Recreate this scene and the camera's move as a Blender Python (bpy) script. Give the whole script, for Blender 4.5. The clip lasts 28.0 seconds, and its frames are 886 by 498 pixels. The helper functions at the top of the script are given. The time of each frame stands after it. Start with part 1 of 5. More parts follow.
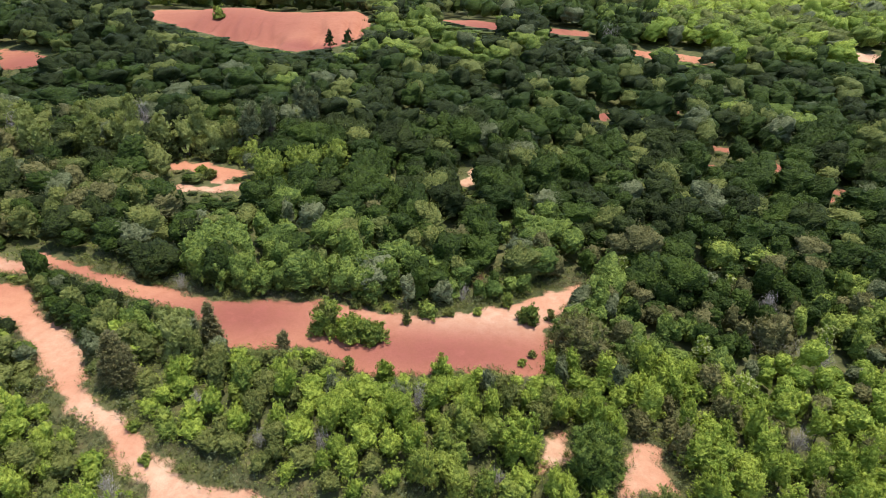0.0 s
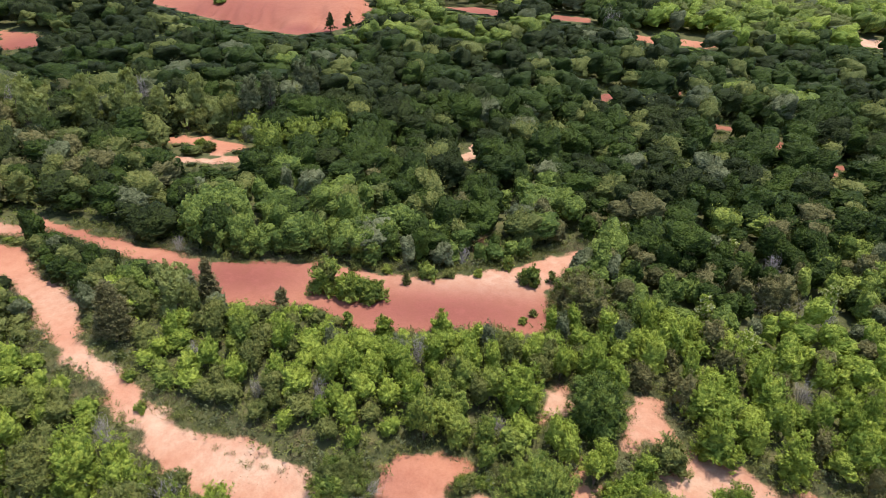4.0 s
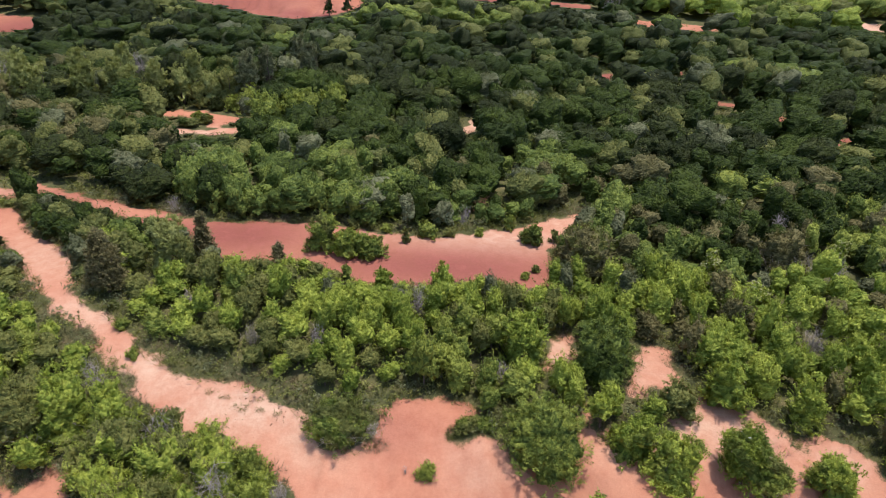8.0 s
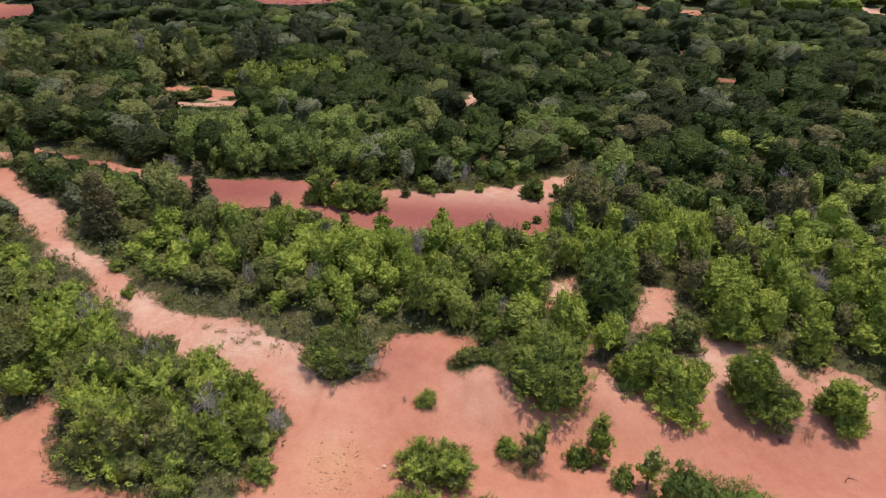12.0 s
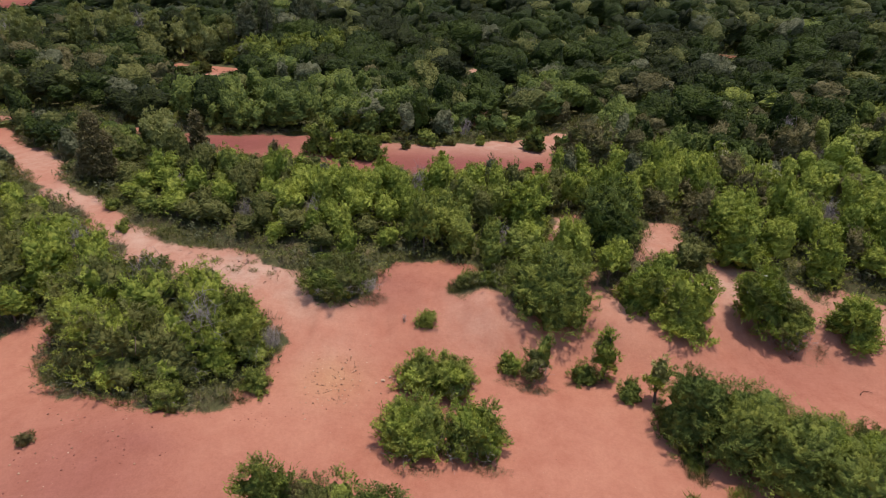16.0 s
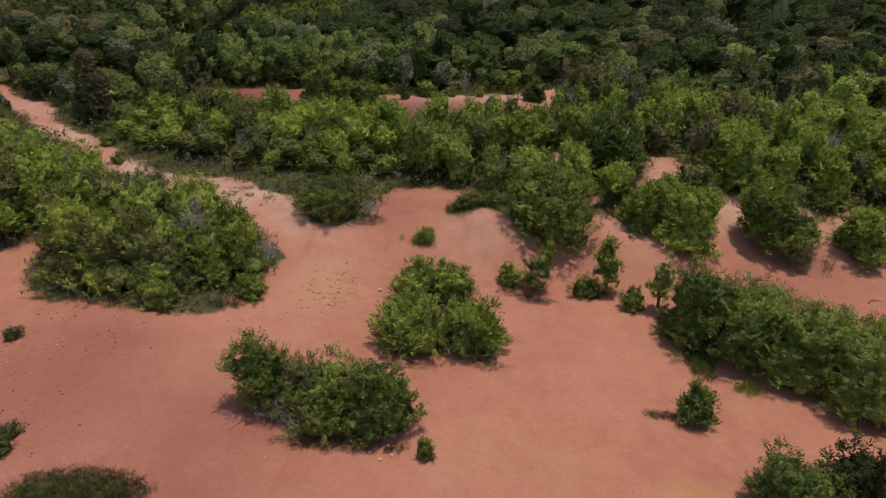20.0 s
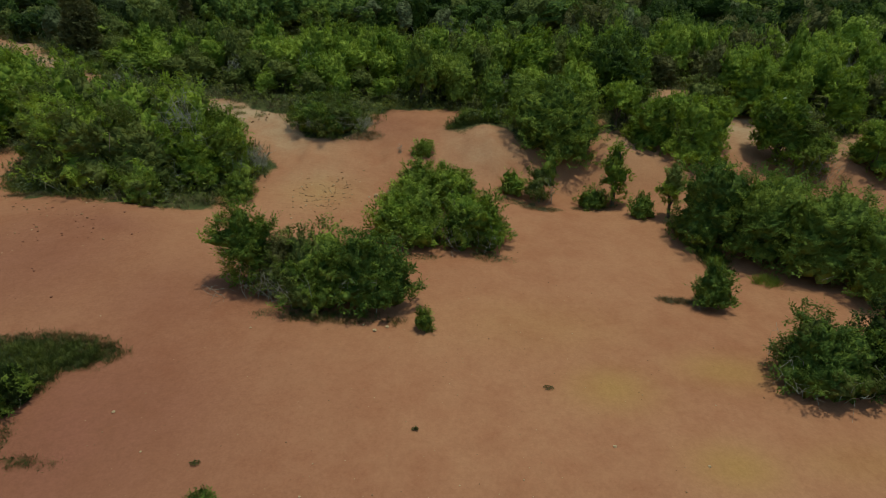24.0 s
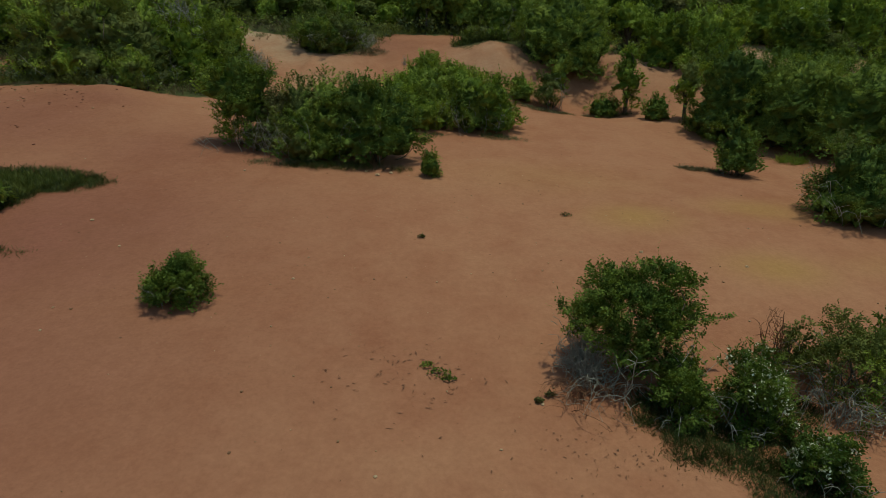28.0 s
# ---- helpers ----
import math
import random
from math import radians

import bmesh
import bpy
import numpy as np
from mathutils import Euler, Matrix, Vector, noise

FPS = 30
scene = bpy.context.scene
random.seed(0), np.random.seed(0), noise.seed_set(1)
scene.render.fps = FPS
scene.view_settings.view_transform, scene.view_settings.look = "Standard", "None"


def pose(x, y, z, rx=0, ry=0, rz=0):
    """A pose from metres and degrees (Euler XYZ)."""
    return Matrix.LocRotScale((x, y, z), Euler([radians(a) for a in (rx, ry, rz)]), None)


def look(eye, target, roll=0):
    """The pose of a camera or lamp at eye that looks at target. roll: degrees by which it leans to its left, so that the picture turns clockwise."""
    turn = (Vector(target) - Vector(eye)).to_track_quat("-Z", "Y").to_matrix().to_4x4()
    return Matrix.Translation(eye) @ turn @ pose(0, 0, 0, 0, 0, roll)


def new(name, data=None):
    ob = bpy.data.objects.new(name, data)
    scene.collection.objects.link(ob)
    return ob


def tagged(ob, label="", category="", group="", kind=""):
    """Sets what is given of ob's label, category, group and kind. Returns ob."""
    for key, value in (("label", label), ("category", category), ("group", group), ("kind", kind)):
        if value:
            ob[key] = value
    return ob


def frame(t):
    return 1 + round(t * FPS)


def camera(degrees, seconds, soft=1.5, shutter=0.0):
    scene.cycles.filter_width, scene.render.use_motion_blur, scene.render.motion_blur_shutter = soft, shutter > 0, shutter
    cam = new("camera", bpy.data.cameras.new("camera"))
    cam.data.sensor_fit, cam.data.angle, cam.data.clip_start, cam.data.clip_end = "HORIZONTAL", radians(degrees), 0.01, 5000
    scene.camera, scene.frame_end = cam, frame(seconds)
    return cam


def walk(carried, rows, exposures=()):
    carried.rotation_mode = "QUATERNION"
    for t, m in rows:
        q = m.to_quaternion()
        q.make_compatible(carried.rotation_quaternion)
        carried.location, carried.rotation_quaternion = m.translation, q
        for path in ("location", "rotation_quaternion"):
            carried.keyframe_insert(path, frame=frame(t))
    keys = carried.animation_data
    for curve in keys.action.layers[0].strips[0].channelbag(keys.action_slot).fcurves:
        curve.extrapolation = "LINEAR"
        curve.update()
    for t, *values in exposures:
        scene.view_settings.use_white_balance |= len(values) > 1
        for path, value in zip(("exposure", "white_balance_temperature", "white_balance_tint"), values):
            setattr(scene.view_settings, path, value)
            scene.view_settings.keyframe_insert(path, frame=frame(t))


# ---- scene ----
cam = camera(73.0, 28.0, soft=0.75)
PATH = [
    (0.0, look((0.000, 0.000, 39.273), (-0.008, 9.171, 35.286), 0.38)),
    (1.0, look((0.098, -0.433, 38.542), (0.078, 8.733, 34.545), 0.48)),
    (2.0, look((0.144, -0.689, 37.581), (0.117, 8.479, 33.587), 0.54)),
    (3.0, look((0.069, -0.918, 36.521), (0.051, 8.253, 32.533), 0.58)),
    (6.0, look((0.004, -1.197, 33.041), (-0.004, 7.988, 29.088), 0.60)),
    (7.0, look((-0.012, -1.382, 31.977), (-0.018, 7.807, 28.033), 0.60)),
    (8.0, look((-0.066, -1.718, 30.804), (-0.062, 7.480, 26.882), 0.57)),
    (9.0, look((-0.151, -2.056, 29.659), (-0.137, 7.149, 25.753), 0.73)),
    (10.0, look((-0.115, -2.442, 28.486), (-0.106, 6.773, 24.603), 0.64)),
    (11.0, look((-0.030, -2.806, 27.209), (-0.028, 6.424, 23.360), 0.45)),
    (12.0, look((0.074, -3.105, 25.907), (0.056, 6.140, 22.094), 0.20)),
    (15.0, look((0.264, -3.995, 21.705), (0.194, 5.310, 18.041), -0.28)),
    (16.0, look((0.272, -4.403, 20.468), (0.203, 4.910, 16.826), -0.37)),
    (17.0, look((0.302, -4.810, 19.215), (0.231, 4.513, 15.599), -0.49)),
    (18.0, look((0.345, -5.252, 17.979), (0.263, 4.081, 14.388), -0.58)),
    (19.0, look((0.450, -5.587, 16.739), (0.344, 3.753, 13.167), -0.68)),
    (20.0, look((0.485, -5.720, 15.430), (0.370, 3.629, 11.883), -0.77)),
    (21.0, look((0.449, -5.754, 14.090), (0.332, 3.604, 10.566), -0.75)),
    (24.0, look((0.336, -6.050, 10.195), (0.260, 3.330, 6.727), -0.45)),
    (25.0, look((0.288, -6.112, 8.831), (0.233, 3.281, 5.402), -0.25)),
    (26.0, look((0.278, -6.180, 7.281), (0.197, 3.255, 3.969), -0.38)),
    (27.0, look((0.142, -6.409, 5.779), (0.057, 3.068, 2.589), -0.30)),
    (28.0, look((0.111, -6.695, 4.341), (0.013, 2.811, 1.238), -0.18)),
]
EXPOSURES = [
    (0.0, 1.06, 6600, 6), (6.0, 0.92, 6500, 15), (12.0, 0.56, 6600, 22), (17.0, 0.18, 6700, 25), (21.0, -0.18, 6900, 12),
    (23.5, -0.50, 7100, -25), (28.0, -0.80, 6900, -23),
]
walk(cam, PATH, EXPOSURES)

# ---- sky and sun ----
SUN_DIR = Vector((0.17, 0.02, 0.98)).normalized()
world = bpy.data.worlds.new("sky")
scene.world = world
world.use_nodes = True
wn, wl = world.node_tree.nodes, world.node_tree.links
sky = wn.new("ShaderNodeTexSky")
sky.sky_type, sky.sun_disc = "NISHITA", False
sky.sun_elevation = math.asin(SUN_DIR.z)
sky.sun_rotation = math.atan2(SUN_DIR.x, SUN_DIR.y)
wl.new(sky.outputs[0], wn["Background"].inputs[0])
wn["Background"].inputs[1].default_value = 0.15
sun = new("sun", bpy.data.lights.new("sun", "SUN"))
sun.data.energy, sun.data.angle, sun.data.color = 3.1, radians(0.6), (1.0, 0.95, 0.87)
sun.matrix_world = look(SUN_DIR * 300, (0, 0, 0))


# ---- materials ----
def material(name, rough=0.8):
    m = bpy.data.materials.new(name)
    m.use_nodes = True
    b = m.node_tree.nodes["Principled BSDF"]
    b.inputs["Roughness"].default_value = rough
    b.inputs["Specular IOR Level"].default_value = 0.25
    return m, m.node_tree.nodes, m.node_tree.links, b


def noise_tex(n, l, coords, scale, detail=4.0, rough=0.6):
    t = n.new("ShaderNodeTexNoise")
    t.inputs["Scale"].default_value, t.inputs["Detail"].default_value, t.inputs["Roughness"].default_value = scale, detail, rough
    l.new(coords, t.inputs["Vector"])
    return t.outputs["Fac"]


def ramp(n, l, fac, stops):
    r = n.new("ShaderNodeValToRGB")
    while len(r.color_ramp.elements) < len(stops):
        r.color_ramp.elements.new(0.5)
    for e, (p, c) in zip(r.color_ramp.elements, stops):
        e.position, e.color = p, (*c, 1)
    l.new(fac, r.inputs[0])
    return r.outputs[0]


def mix(n, l, fac, a, b, mode="MIX"):
    m = n.new("ShaderNodeMix")
    m.data_type, m.blend_type = "RGBA", mode
    for key, value in ((0, fac), (6, a), (7, b)):
        if isinstance(value, (int, float)):
            m.inputs[key].default_value = value
        elif isinstance(value, tuple):
            m.inputs[key].default_value = (*value, 1)
        else:
            l.new(value, m.inputs[key])
    return m.outputs[2]


def maths(n, l, op, a, b=0.0):
    m = n.new("ShaderNodeMath")
    m.operation = op
    for key, value in ((0, a), (1, b)):
        if isinstance(value, (int, float)):
            m.inputs[key].default_value = value
        else:
            l.new(value, m.inputs[key])
    return m.outputs[0]


def leaf_material(name, dark, light, through_light=0.35, relief=0.85):
    """Leaves: a spread of greens from leaf to leaf and from tree to tree, with light passing through."""
    m, n, l, b = material(name, 0.62)
    b.inputs["Specular IOR Level"].default_value = 0.14
    geo, info = n.new("ShaderNodeNewGeometry"), n.new("ShaderNodeObjectInfo")
    patch = noise_tex(n, l, geo.outputs["Position"], 0.33, 2.0)
    clump = noise_tex(n, l, geo.outputs["Position"], 2.3, 2.0)
    fac = maths(n, l, "MULTIPLY", geo.outputs["Random Per Island"], 0.34)
    fac = maths(n, l, "ADD", fac, maths(n, l, "MULTIPLY", patch, 0.36))
    fac = maths(n, l, "ADD", fac, maths(n, l, "MULTIPLY", clump, 0.40))
    fac = maths(n, l, "ADD", fac, maths(n, l, "MULTIPLY", maths(n, l, "SUBTRACT", info.outputs["Random"], 0.5), 0.5))
    tone = n.new("ShaderNodeAttribute")
    tone.attribute_name = "tone"
    fac = maths(n, l, "ADD", fac, tone.outputs["Fac"])
    leafy = noise_tex(n, l, geo.outputs["Position"], 6.5, 3.0, 0.65)
    fac = maths(n, l, "ADD", fac, maths(n, l, "MULTIPLY", maths(n, l, "SUBTRACT", leafy, 0.5), 0.55))
    tuft = n.new("ShaderNodeTexVoronoi")
    tuft.inputs["Scale"].default_value = 3.8
    l.new(geo.outputs["Position"], tuft.inputs["Vector"])
    own = n.new("ShaderNodeSeparateColor")
    l.new(tuft.outputs["Color"], own.inputs[0])
    fac = maths(n, l, "ADD", fac, maths(n, l, "MULTIPLY", maths(n, l, "SUBTRACT", own.outputs[0], 0.5), 0.80))
    bump = n.new("ShaderNodeBump")
    bump.inputs["Strength"].default_value, bump.inputs["Distance"].default_value = relief, 0.10
    l.new(maths(n, l, "SUBTRACT", maths(n, l, "MULTIPLY", leafy, 1.5), maths(n, l, "MULTIPLY", tuft.outputs["Distance"], 2.4)), bump.inputs["Height"])
    l.new(bump.outputs[0], b.inputs["Normal"])
    col = ramp(n, l, fac, [(0.22, dark), (0.84, light)])
    l.new(col, b.inputs["Base Color"])
    tr, ms = n.new("ShaderNodeBsdfTranslucent"), n.new("ShaderNodeMixShader")
    l.new(mix(n, l, 0.5, col, (light[0] * 1.3, light[1] * 1.25, light[2] * 0.6)), tr.inputs["Color"])
    ms.inputs[0].default_value = through_light
    l.new(b.outputs[0], ms.inputs[1])
    l.new(tr.outputs[0], ms.inputs[2])
    l.new(ms.outputs[0], n["Material Output"].inputs["Surface"])
    return m


LEAF = {
    "lime": leaf_material("leaf_lime", (0.118, 0.178, 0.026), (0.346, 0.408, 0.068), 0.30),
    "green": leaf_material("leaf_green", (0.086, 0.128, 0.025), (0.278, 0.324, 0.062), 0.28),
    # green lowered to put the cloud shade over the woods into the leaf colour
    "dark": leaf_material("leaf_dark_cloud_shade", (0.016, 0.025, 0.006), (0.046, 0.062, 0.013), 0.28),
    "hedge": leaf_material("leaf_hedge", (0.060, 0.097, 0.021), (0.194, 0.247, 0.050), 0.28),
    # likewise darkened: holds cloud shade on top of the leaf's own green
    "oak": leaf_material("leaf_oak_cloud_shade", (0.022, 0.039, 0.007), (0.062, 0.094, 0.014), 0.28),
    "olive": leaf_material("leaf_olive", (0.088, 0.108, 0.029), (0.200, 0.212, 0.060), 0.30),
    "silver": leaf_material("leaf_silver", (0.075, 0.090, 0.042), (0.175, 0.190, 0.098), 0.30),
    "needle": leaf_material("needle_dark", (0.105, 0.100, 0.042), (0.240, 0.210, 0.095), 0.2),
    "bronze": leaf_material("leaf_bronze", (0.082, 0.082, 0.030), (0.185, 0.168, 0.068), 0.28),
    "poplar": leaf_material("leaf_poplar", (0.150, 0.180, 0.050), (0.300, 0.325, 0.110), 0.35),
    "grass": leaf_material("grass_blade", (0.042, 0.062, 0.018), (0.120, 0.138, 0.052)),
    "straw": leaf_material("dry_grass", (0.130, 0.105, 0.060), (0.270, 0.220, 0.140), 0.2),
}


def bark_material(name, a, b2):
    m, n, l, b = material(name, 0.9)
    tc = n.new("ShaderNodeTexCoord")
    col = ramp(n, l, noise_tex(n, l, tc.outputs["Object"], 9.0), [(0.3, a), (0.7, b2)])
    l.new(col, b.inputs["Base Color"])
    bump = n.new("ShaderNodeBump")
    bump.inputs["Strength"].default_value, bump.inputs["Distance"].default_value = 0.5, 0.02
    l.new(noise_tex(n, l, tc.outputs["Object"], 30.0), bump.inputs["Height"])
    l.new(bump.outputs[0], b.inputs["Normal"])
    return m


BARK = bark_material("bark", (0.07, 0.05, 0.035), (0.17, 0.13, 0.10))
GREY = bark_material("dead_wood", (0.20, 0.17, 0.15), (0.42, 0.38, 0.34))
RUST = bark_material("red_twigs", (0.14, 0.06, 0.035), (0.26, 0.12, 0.07))
CLOD = bark_material("red_clod", (0.15, 0.055, 0.038), (0.26, 0.10, 0.065))
CREAM = leaf_material("cream_blossom", (0.32, 0.34, 0.13), (0.62, 0.62, 0.36), 0.3)
WHITE = leaf_material("white_petals", (0.45, 0.46, 0.33), (0.78, 0.78, 0.64), 0.2)


def ground_material():
    m, n, l, b = material("red_bauxite_ground", 0.95)
    b.inputs["Specular IOR Level"].default_value = 0.08
    geo = n.new("ShaderNodeNewGeometry")
    pos = geo.outputs["Position"]
    sand, pale, rust_shade, ochre = (n.new("ShaderNodeAttribute") for _ in range(4))
    sand.attribute_name, pale.attribute_name, rust_shade.attribute_name, ochre.attribute_name = "sand", "pale", "rust_shade", "ochre"
    broad, middle, fine = noise_tex(n, l, pos, 0.13, 3.0), noise_tex(n, l, pos, 0.9, 5.0, 0.65), noise_tex(n, l, pos, 14.0, 6.0, 0.7)
    red = ramp(n, l, maths(n, l, "ADD", maths(n, l, "MULTIPLY", broad, 0.5), maths(n, l, "MULTIPLY", middle, 0.5)),
               [(0.33, (0.345, 0.138, 0.083)), (0.5, (0.402, 0.177, 0.108)), (0.68, (0.440, 0.207, 0.126))])
    light = ramp(n, l, middle, [(0.35, (0.440, 0.262, 0.176)), (0.65, (0.495, 0.340, 0.238))])
    # deep red earth, darkened further to hold the terrace's cloud shade
    deep = ramp(n, l, middle, [(0.35, (0.190, 0.062, 0.048)), (0.65, (0.255, 0.090, 0.068))])
    wobble = maths(n, l, "MULTIPLY", maths(n, l, "SUBTRACT", middle, 0.5), 0.9)
    paleness = maths(n, l, "ADD", pale.outputs["Fac"], maths(n, l, "MULTIPLY", wobble, pale.outputs["Fac"]))
    col = mix(n, l, paleness, red, light)
    col = mix(n, l, maths(n, l, "ADD", rust_shade.outputs["Fac"], maths(n, l, "MULTIPLY", wobble, rust_shade.outputs["Fac"])), col, deep)
    col = mix(n, l, maths(n, l, "ADD", ochre.outputs["Fac"], maths(n, l, "MULTIPLY", wobble, ochre.outputs["Fac"])), col, (0.420, 0.238, 0.082))
    grit = noise_tex(n, l, pos, 5.5, 3.0, 0.7)
    col = mix(n, l, 0.35, col, ramp(n, l, grit, [(0.35, (0.80, 0.76, 0.74)), (0.62, (1.06, 1.04, 1.02))]), "MULTIPLY")
    col = mix(n, l, 0.5, col, ramp(n, l, fine, [(0.3, (0.72, 0.70, 0.68)), (0.7, (1.0, 1.0, 1.0))]), "MULTIPLY")
    litter = ramp(n, l, middle, [(0.3, (0.045, 0.052, 0.022)), (0.55, (0.085, 0.085, 0.035)), (0.75, (0.150, 0.120, 0.060))])
    edge = maths(n, l, "ADD", sand.outputs["Fac"], maths(n, l, "MULTIPLY", maths(n, l, "SUBTRACT", middle, 0.5), 1.1))
    edge = maths(n, l, "ADD", edge, maths(n, l, "MULTIPLY", maths(n, l, "SUBTRACT", fine, 0.5), 0.9))
    fac = n.new("ShaderNodeMapRange")
    fac.inputs[1].default_value, fac.inputs[2].default_value = 0.40, 0.60
    l.new(edge, fac.inputs[0])
    col = mix(n, l, fac.outputs[0], litter, col)
    l.new(col, b.inputs["Base Color"])
    height = maths(n, l, "ADD", maths(n, l, "MULTIPLY", noise_tex(n, l, pos, 2.2, 5.0), 0.6), maths(n, l, "MULTIPLY", fine, 0.16))
    bump = n.new("ShaderNodeBump")
    bump.inputs["Strength"].default_value, bump.inputs["Distance"].default_value = 0.55, 0.10
    l.new(height, bump.inputs["Height"])
    l.new(bump.outputs[0], b.inputs["Normal"])
    return m


GROUND = ground_material()


def stone_material():
    m, n, l, b = material("pale_stone", 0.9)
    info, tc = n.new("ShaderNodeNewGeometry"), n.new("ShaderNodeTexCoord")
    col = ramp(n, l, info.outputs["Random Per Island"], [(0.1, (0.21, 0.10, 0.06)), (0.65, (0.40, 0.23, 0.13)), (0.98, (0.55, 0.37, 0.24))])
    l.new(mix(n, l, 0.4, col, ramp(n, l, noise_tex(n, l, tc.outputs["Object"], 25.0), [(0.3, (0.6, 0.6, 0.6)), (0.7, (1, 1, 1))]), "MULTIPLY"), b.inputs["Base Color"])
    return m


STONE = stone_material()

# ---- the lie of the land ----
PROFILE_Y = [-60, -10, 0, 7, 12, 17, 22, 25, 28.5, 32, 40, 47, 54, 70, 93, 120, 160, 180, 230, 320, 420, 600, 1200, 3000]
PROFILE_Z = [-7, -2.4, -1.2, 0, 0.55, 1.15, 1.9, 2.6, 4.5, 5.5, 7.0, 7.9, 8.9, 10.2, 12.2, 16.5, 26, 29, 30.5, 31.5, 32, 27, 18, 20]
# knolls and hollows: x, y, half widths, height
HILLS = [
    (-16, 18, 7, 6, 1.05), (-4, 13.5, 7, 3.5, 0.17), (-13.8, 18.2, 1.7, 1.1, 0.32), (-31, 40, 6, 6, 0.7), (3.0, 28.0, 3.2, 2.6, 0.9), (7.5, 25.2, 3.0, 3.0, -1.0), (14.5, 26.5, 1.6, 3, 0.5),
    (20, 26, 3, 3, -0.3), (-6, 22, 3.5, 4, 0.3), (12, 17, 5, 4, -0.4), (-52, 193, 42, 16, 3.0), (-45, 158, 42, 11, -0.8),
    (9.9, 27.2, 1.5, 1.4, 0.45), (16.6, 27.8, 1.4, 1.5, 0.45), (22.2, 26.8, 1.3, 1.2, 0.45),
]


def lattice(ix, iy, seed):
    h = (ix.astype(np.int64) * 374761393 + iy.astype(np.int64) * 668265263 + seed * 974634541) & 0xFFFFFFFF
    h = ((h ^ (h >> 13)) * 1274126177) & 0xFFFFFFFF
    return ((h ^ (h >> 16)) & 0xFFFF) / 65535.0


def value_noise(x, y, seed=0):
    ix, iy = np.floor(x), np.floor(y)
    u, v = x - ix, y - iy
    u, v = u * u * (3 - 2 * u), v * v * (3 - 2 * v)
    a, b = lattice(ix, iy, seed), lattice(ix + 1, iy, seed)
    c, d = lattice(ix, iy + 1, seed), lattice(ix + 1, iy + 1, seed)
    return (a * (1 - u) + b * u) * (1 - v) + (c * (1 - u) + d * u) * v


def land(x, y):
    """Height of the ground, in arrays."""
    x, y = np.asarray(x, float), np.asarray(y, float)
    w = 1.2 + 0.06 * np.abs(y)
    z = sum(np.interp(y + k * w, PROFILE_Y, PROFILE_Z) for k in (-1, -0.5, 0, 0.5, 1)) / 5
    z = z - 0.9 * np.tanh(x / 20) / (1 + np.exp(-(y + 2) / 5))
    for cx, cy, rx, ry, h in HILLS:
        z = z + h * np.exp(-(((x - cx) / rx) ** 2) - ((y - cy) / ry) ** 2)
    z = z + 0.10 * (value_noise(x * 0.5, y * 0.5, 3) - 0.5) + 0.04 * (value_noise(x * 1.7, y * 1.7, 4) - 0.5)
    far = np.clip((y - 60) / 120, 0, 1)
    z = z + far * 3.0 * (value_noise(x * 0.02, y * 0.02, 5) - 0.5)
    return z


def land_at(x, y):
    return float(land(np.array([x]), np.array([y]))[0])


# bare red ground, as outlines on the plan
SAND_FIELD = [
    (-60, -60), (60, -60), (60, 8), (40, 16), (29, 24), (27.9, 28.4), (26.3, 30.0), (23.9, 29.6), (21.6, 28.6), (19.5, 29.5), (18.1, 31.7), (16.6, 29.6),
    (14, 28.6), (11.1, 28.8), (9.9, 31.6), (8.6, 29.6), (4.6, 27.8), (3.3, 28.9), (0.6, 28.7), (2.6, 30.6), (0.3, 31.8), (-3.0, 31.6),
    (-3.9, 30.5), (-3.9, 28.5), (-5.3, 27.7), (-7.4, 28.1), (-9.0, 29.7), (-10.8, 31.3), (-13, 31.9), (-11.6, 27.2), (-9.7, 26.4), (-9.0, 24.3),
    (-10.3, 20.9), (-12.4, 19.2), (-15.6, 19.6), (-18.6, 20.6), (-20.9, 21.5), (-21.9, 23.8), (-22.4, 26.0), (-24.9, 25.4), (-40, 20),
]
SAND_TRACK = [
    (-11, 31.3), (-14, 32.3), (-17.6, 32.9), (-21.5, 34.8), (-23.7, 37.5), (-28.4, 40.0), (-30.1, 41.3), (-32.7, 46.5), (-36.2, 49.5), (-39.8, 51.5),
    (-43.4, 56.0), (-54, 60), (-54, 55), (-42.1, 50.4), (-38.7, 47.5), (-33.4, 42.3), (-30.0, 38.4), (-27.2, 37.6), (-25.3, 35.6), (-22.9, 33.8),
    (-21.6, 32.8), (-20.0, 30.6), (-17.4, 29.0), (-15.6, 27.7), (-14.1, 27.3), (-11, 26.8),
]
SAND_TERRACE = [
    (-35.8, 58.8), (-28.3, 56.2), (-22.5, 54.3), (-14.1, 54.8), (-9.4, 54.6), (-5.3, 53.3), (-1.4, 52.6), (6.7, 55.7), (10.6, 57.9), (15.6, 60.4),
    (15.0, 57.6), (12.5, 55.0), (10.3, 50.6), (9.4, 45.5), (7.3, 44.0), (4.9, 45.6), (0.8, 44.8), (-4.2, 44.4), (-7.1, 44.2), (-9.3, 45.4),
    (-11.1, 46.6), (-13.8, 47.6), (-16.7, 46.8), (-19.9, 47.2), (-22.5, 50.0), (-26, 52.6), (-31.5, 54.2), (-41.7, 59.6), (-47, 62.0), (-47.5, 64), (-43.5, 62.3),
]
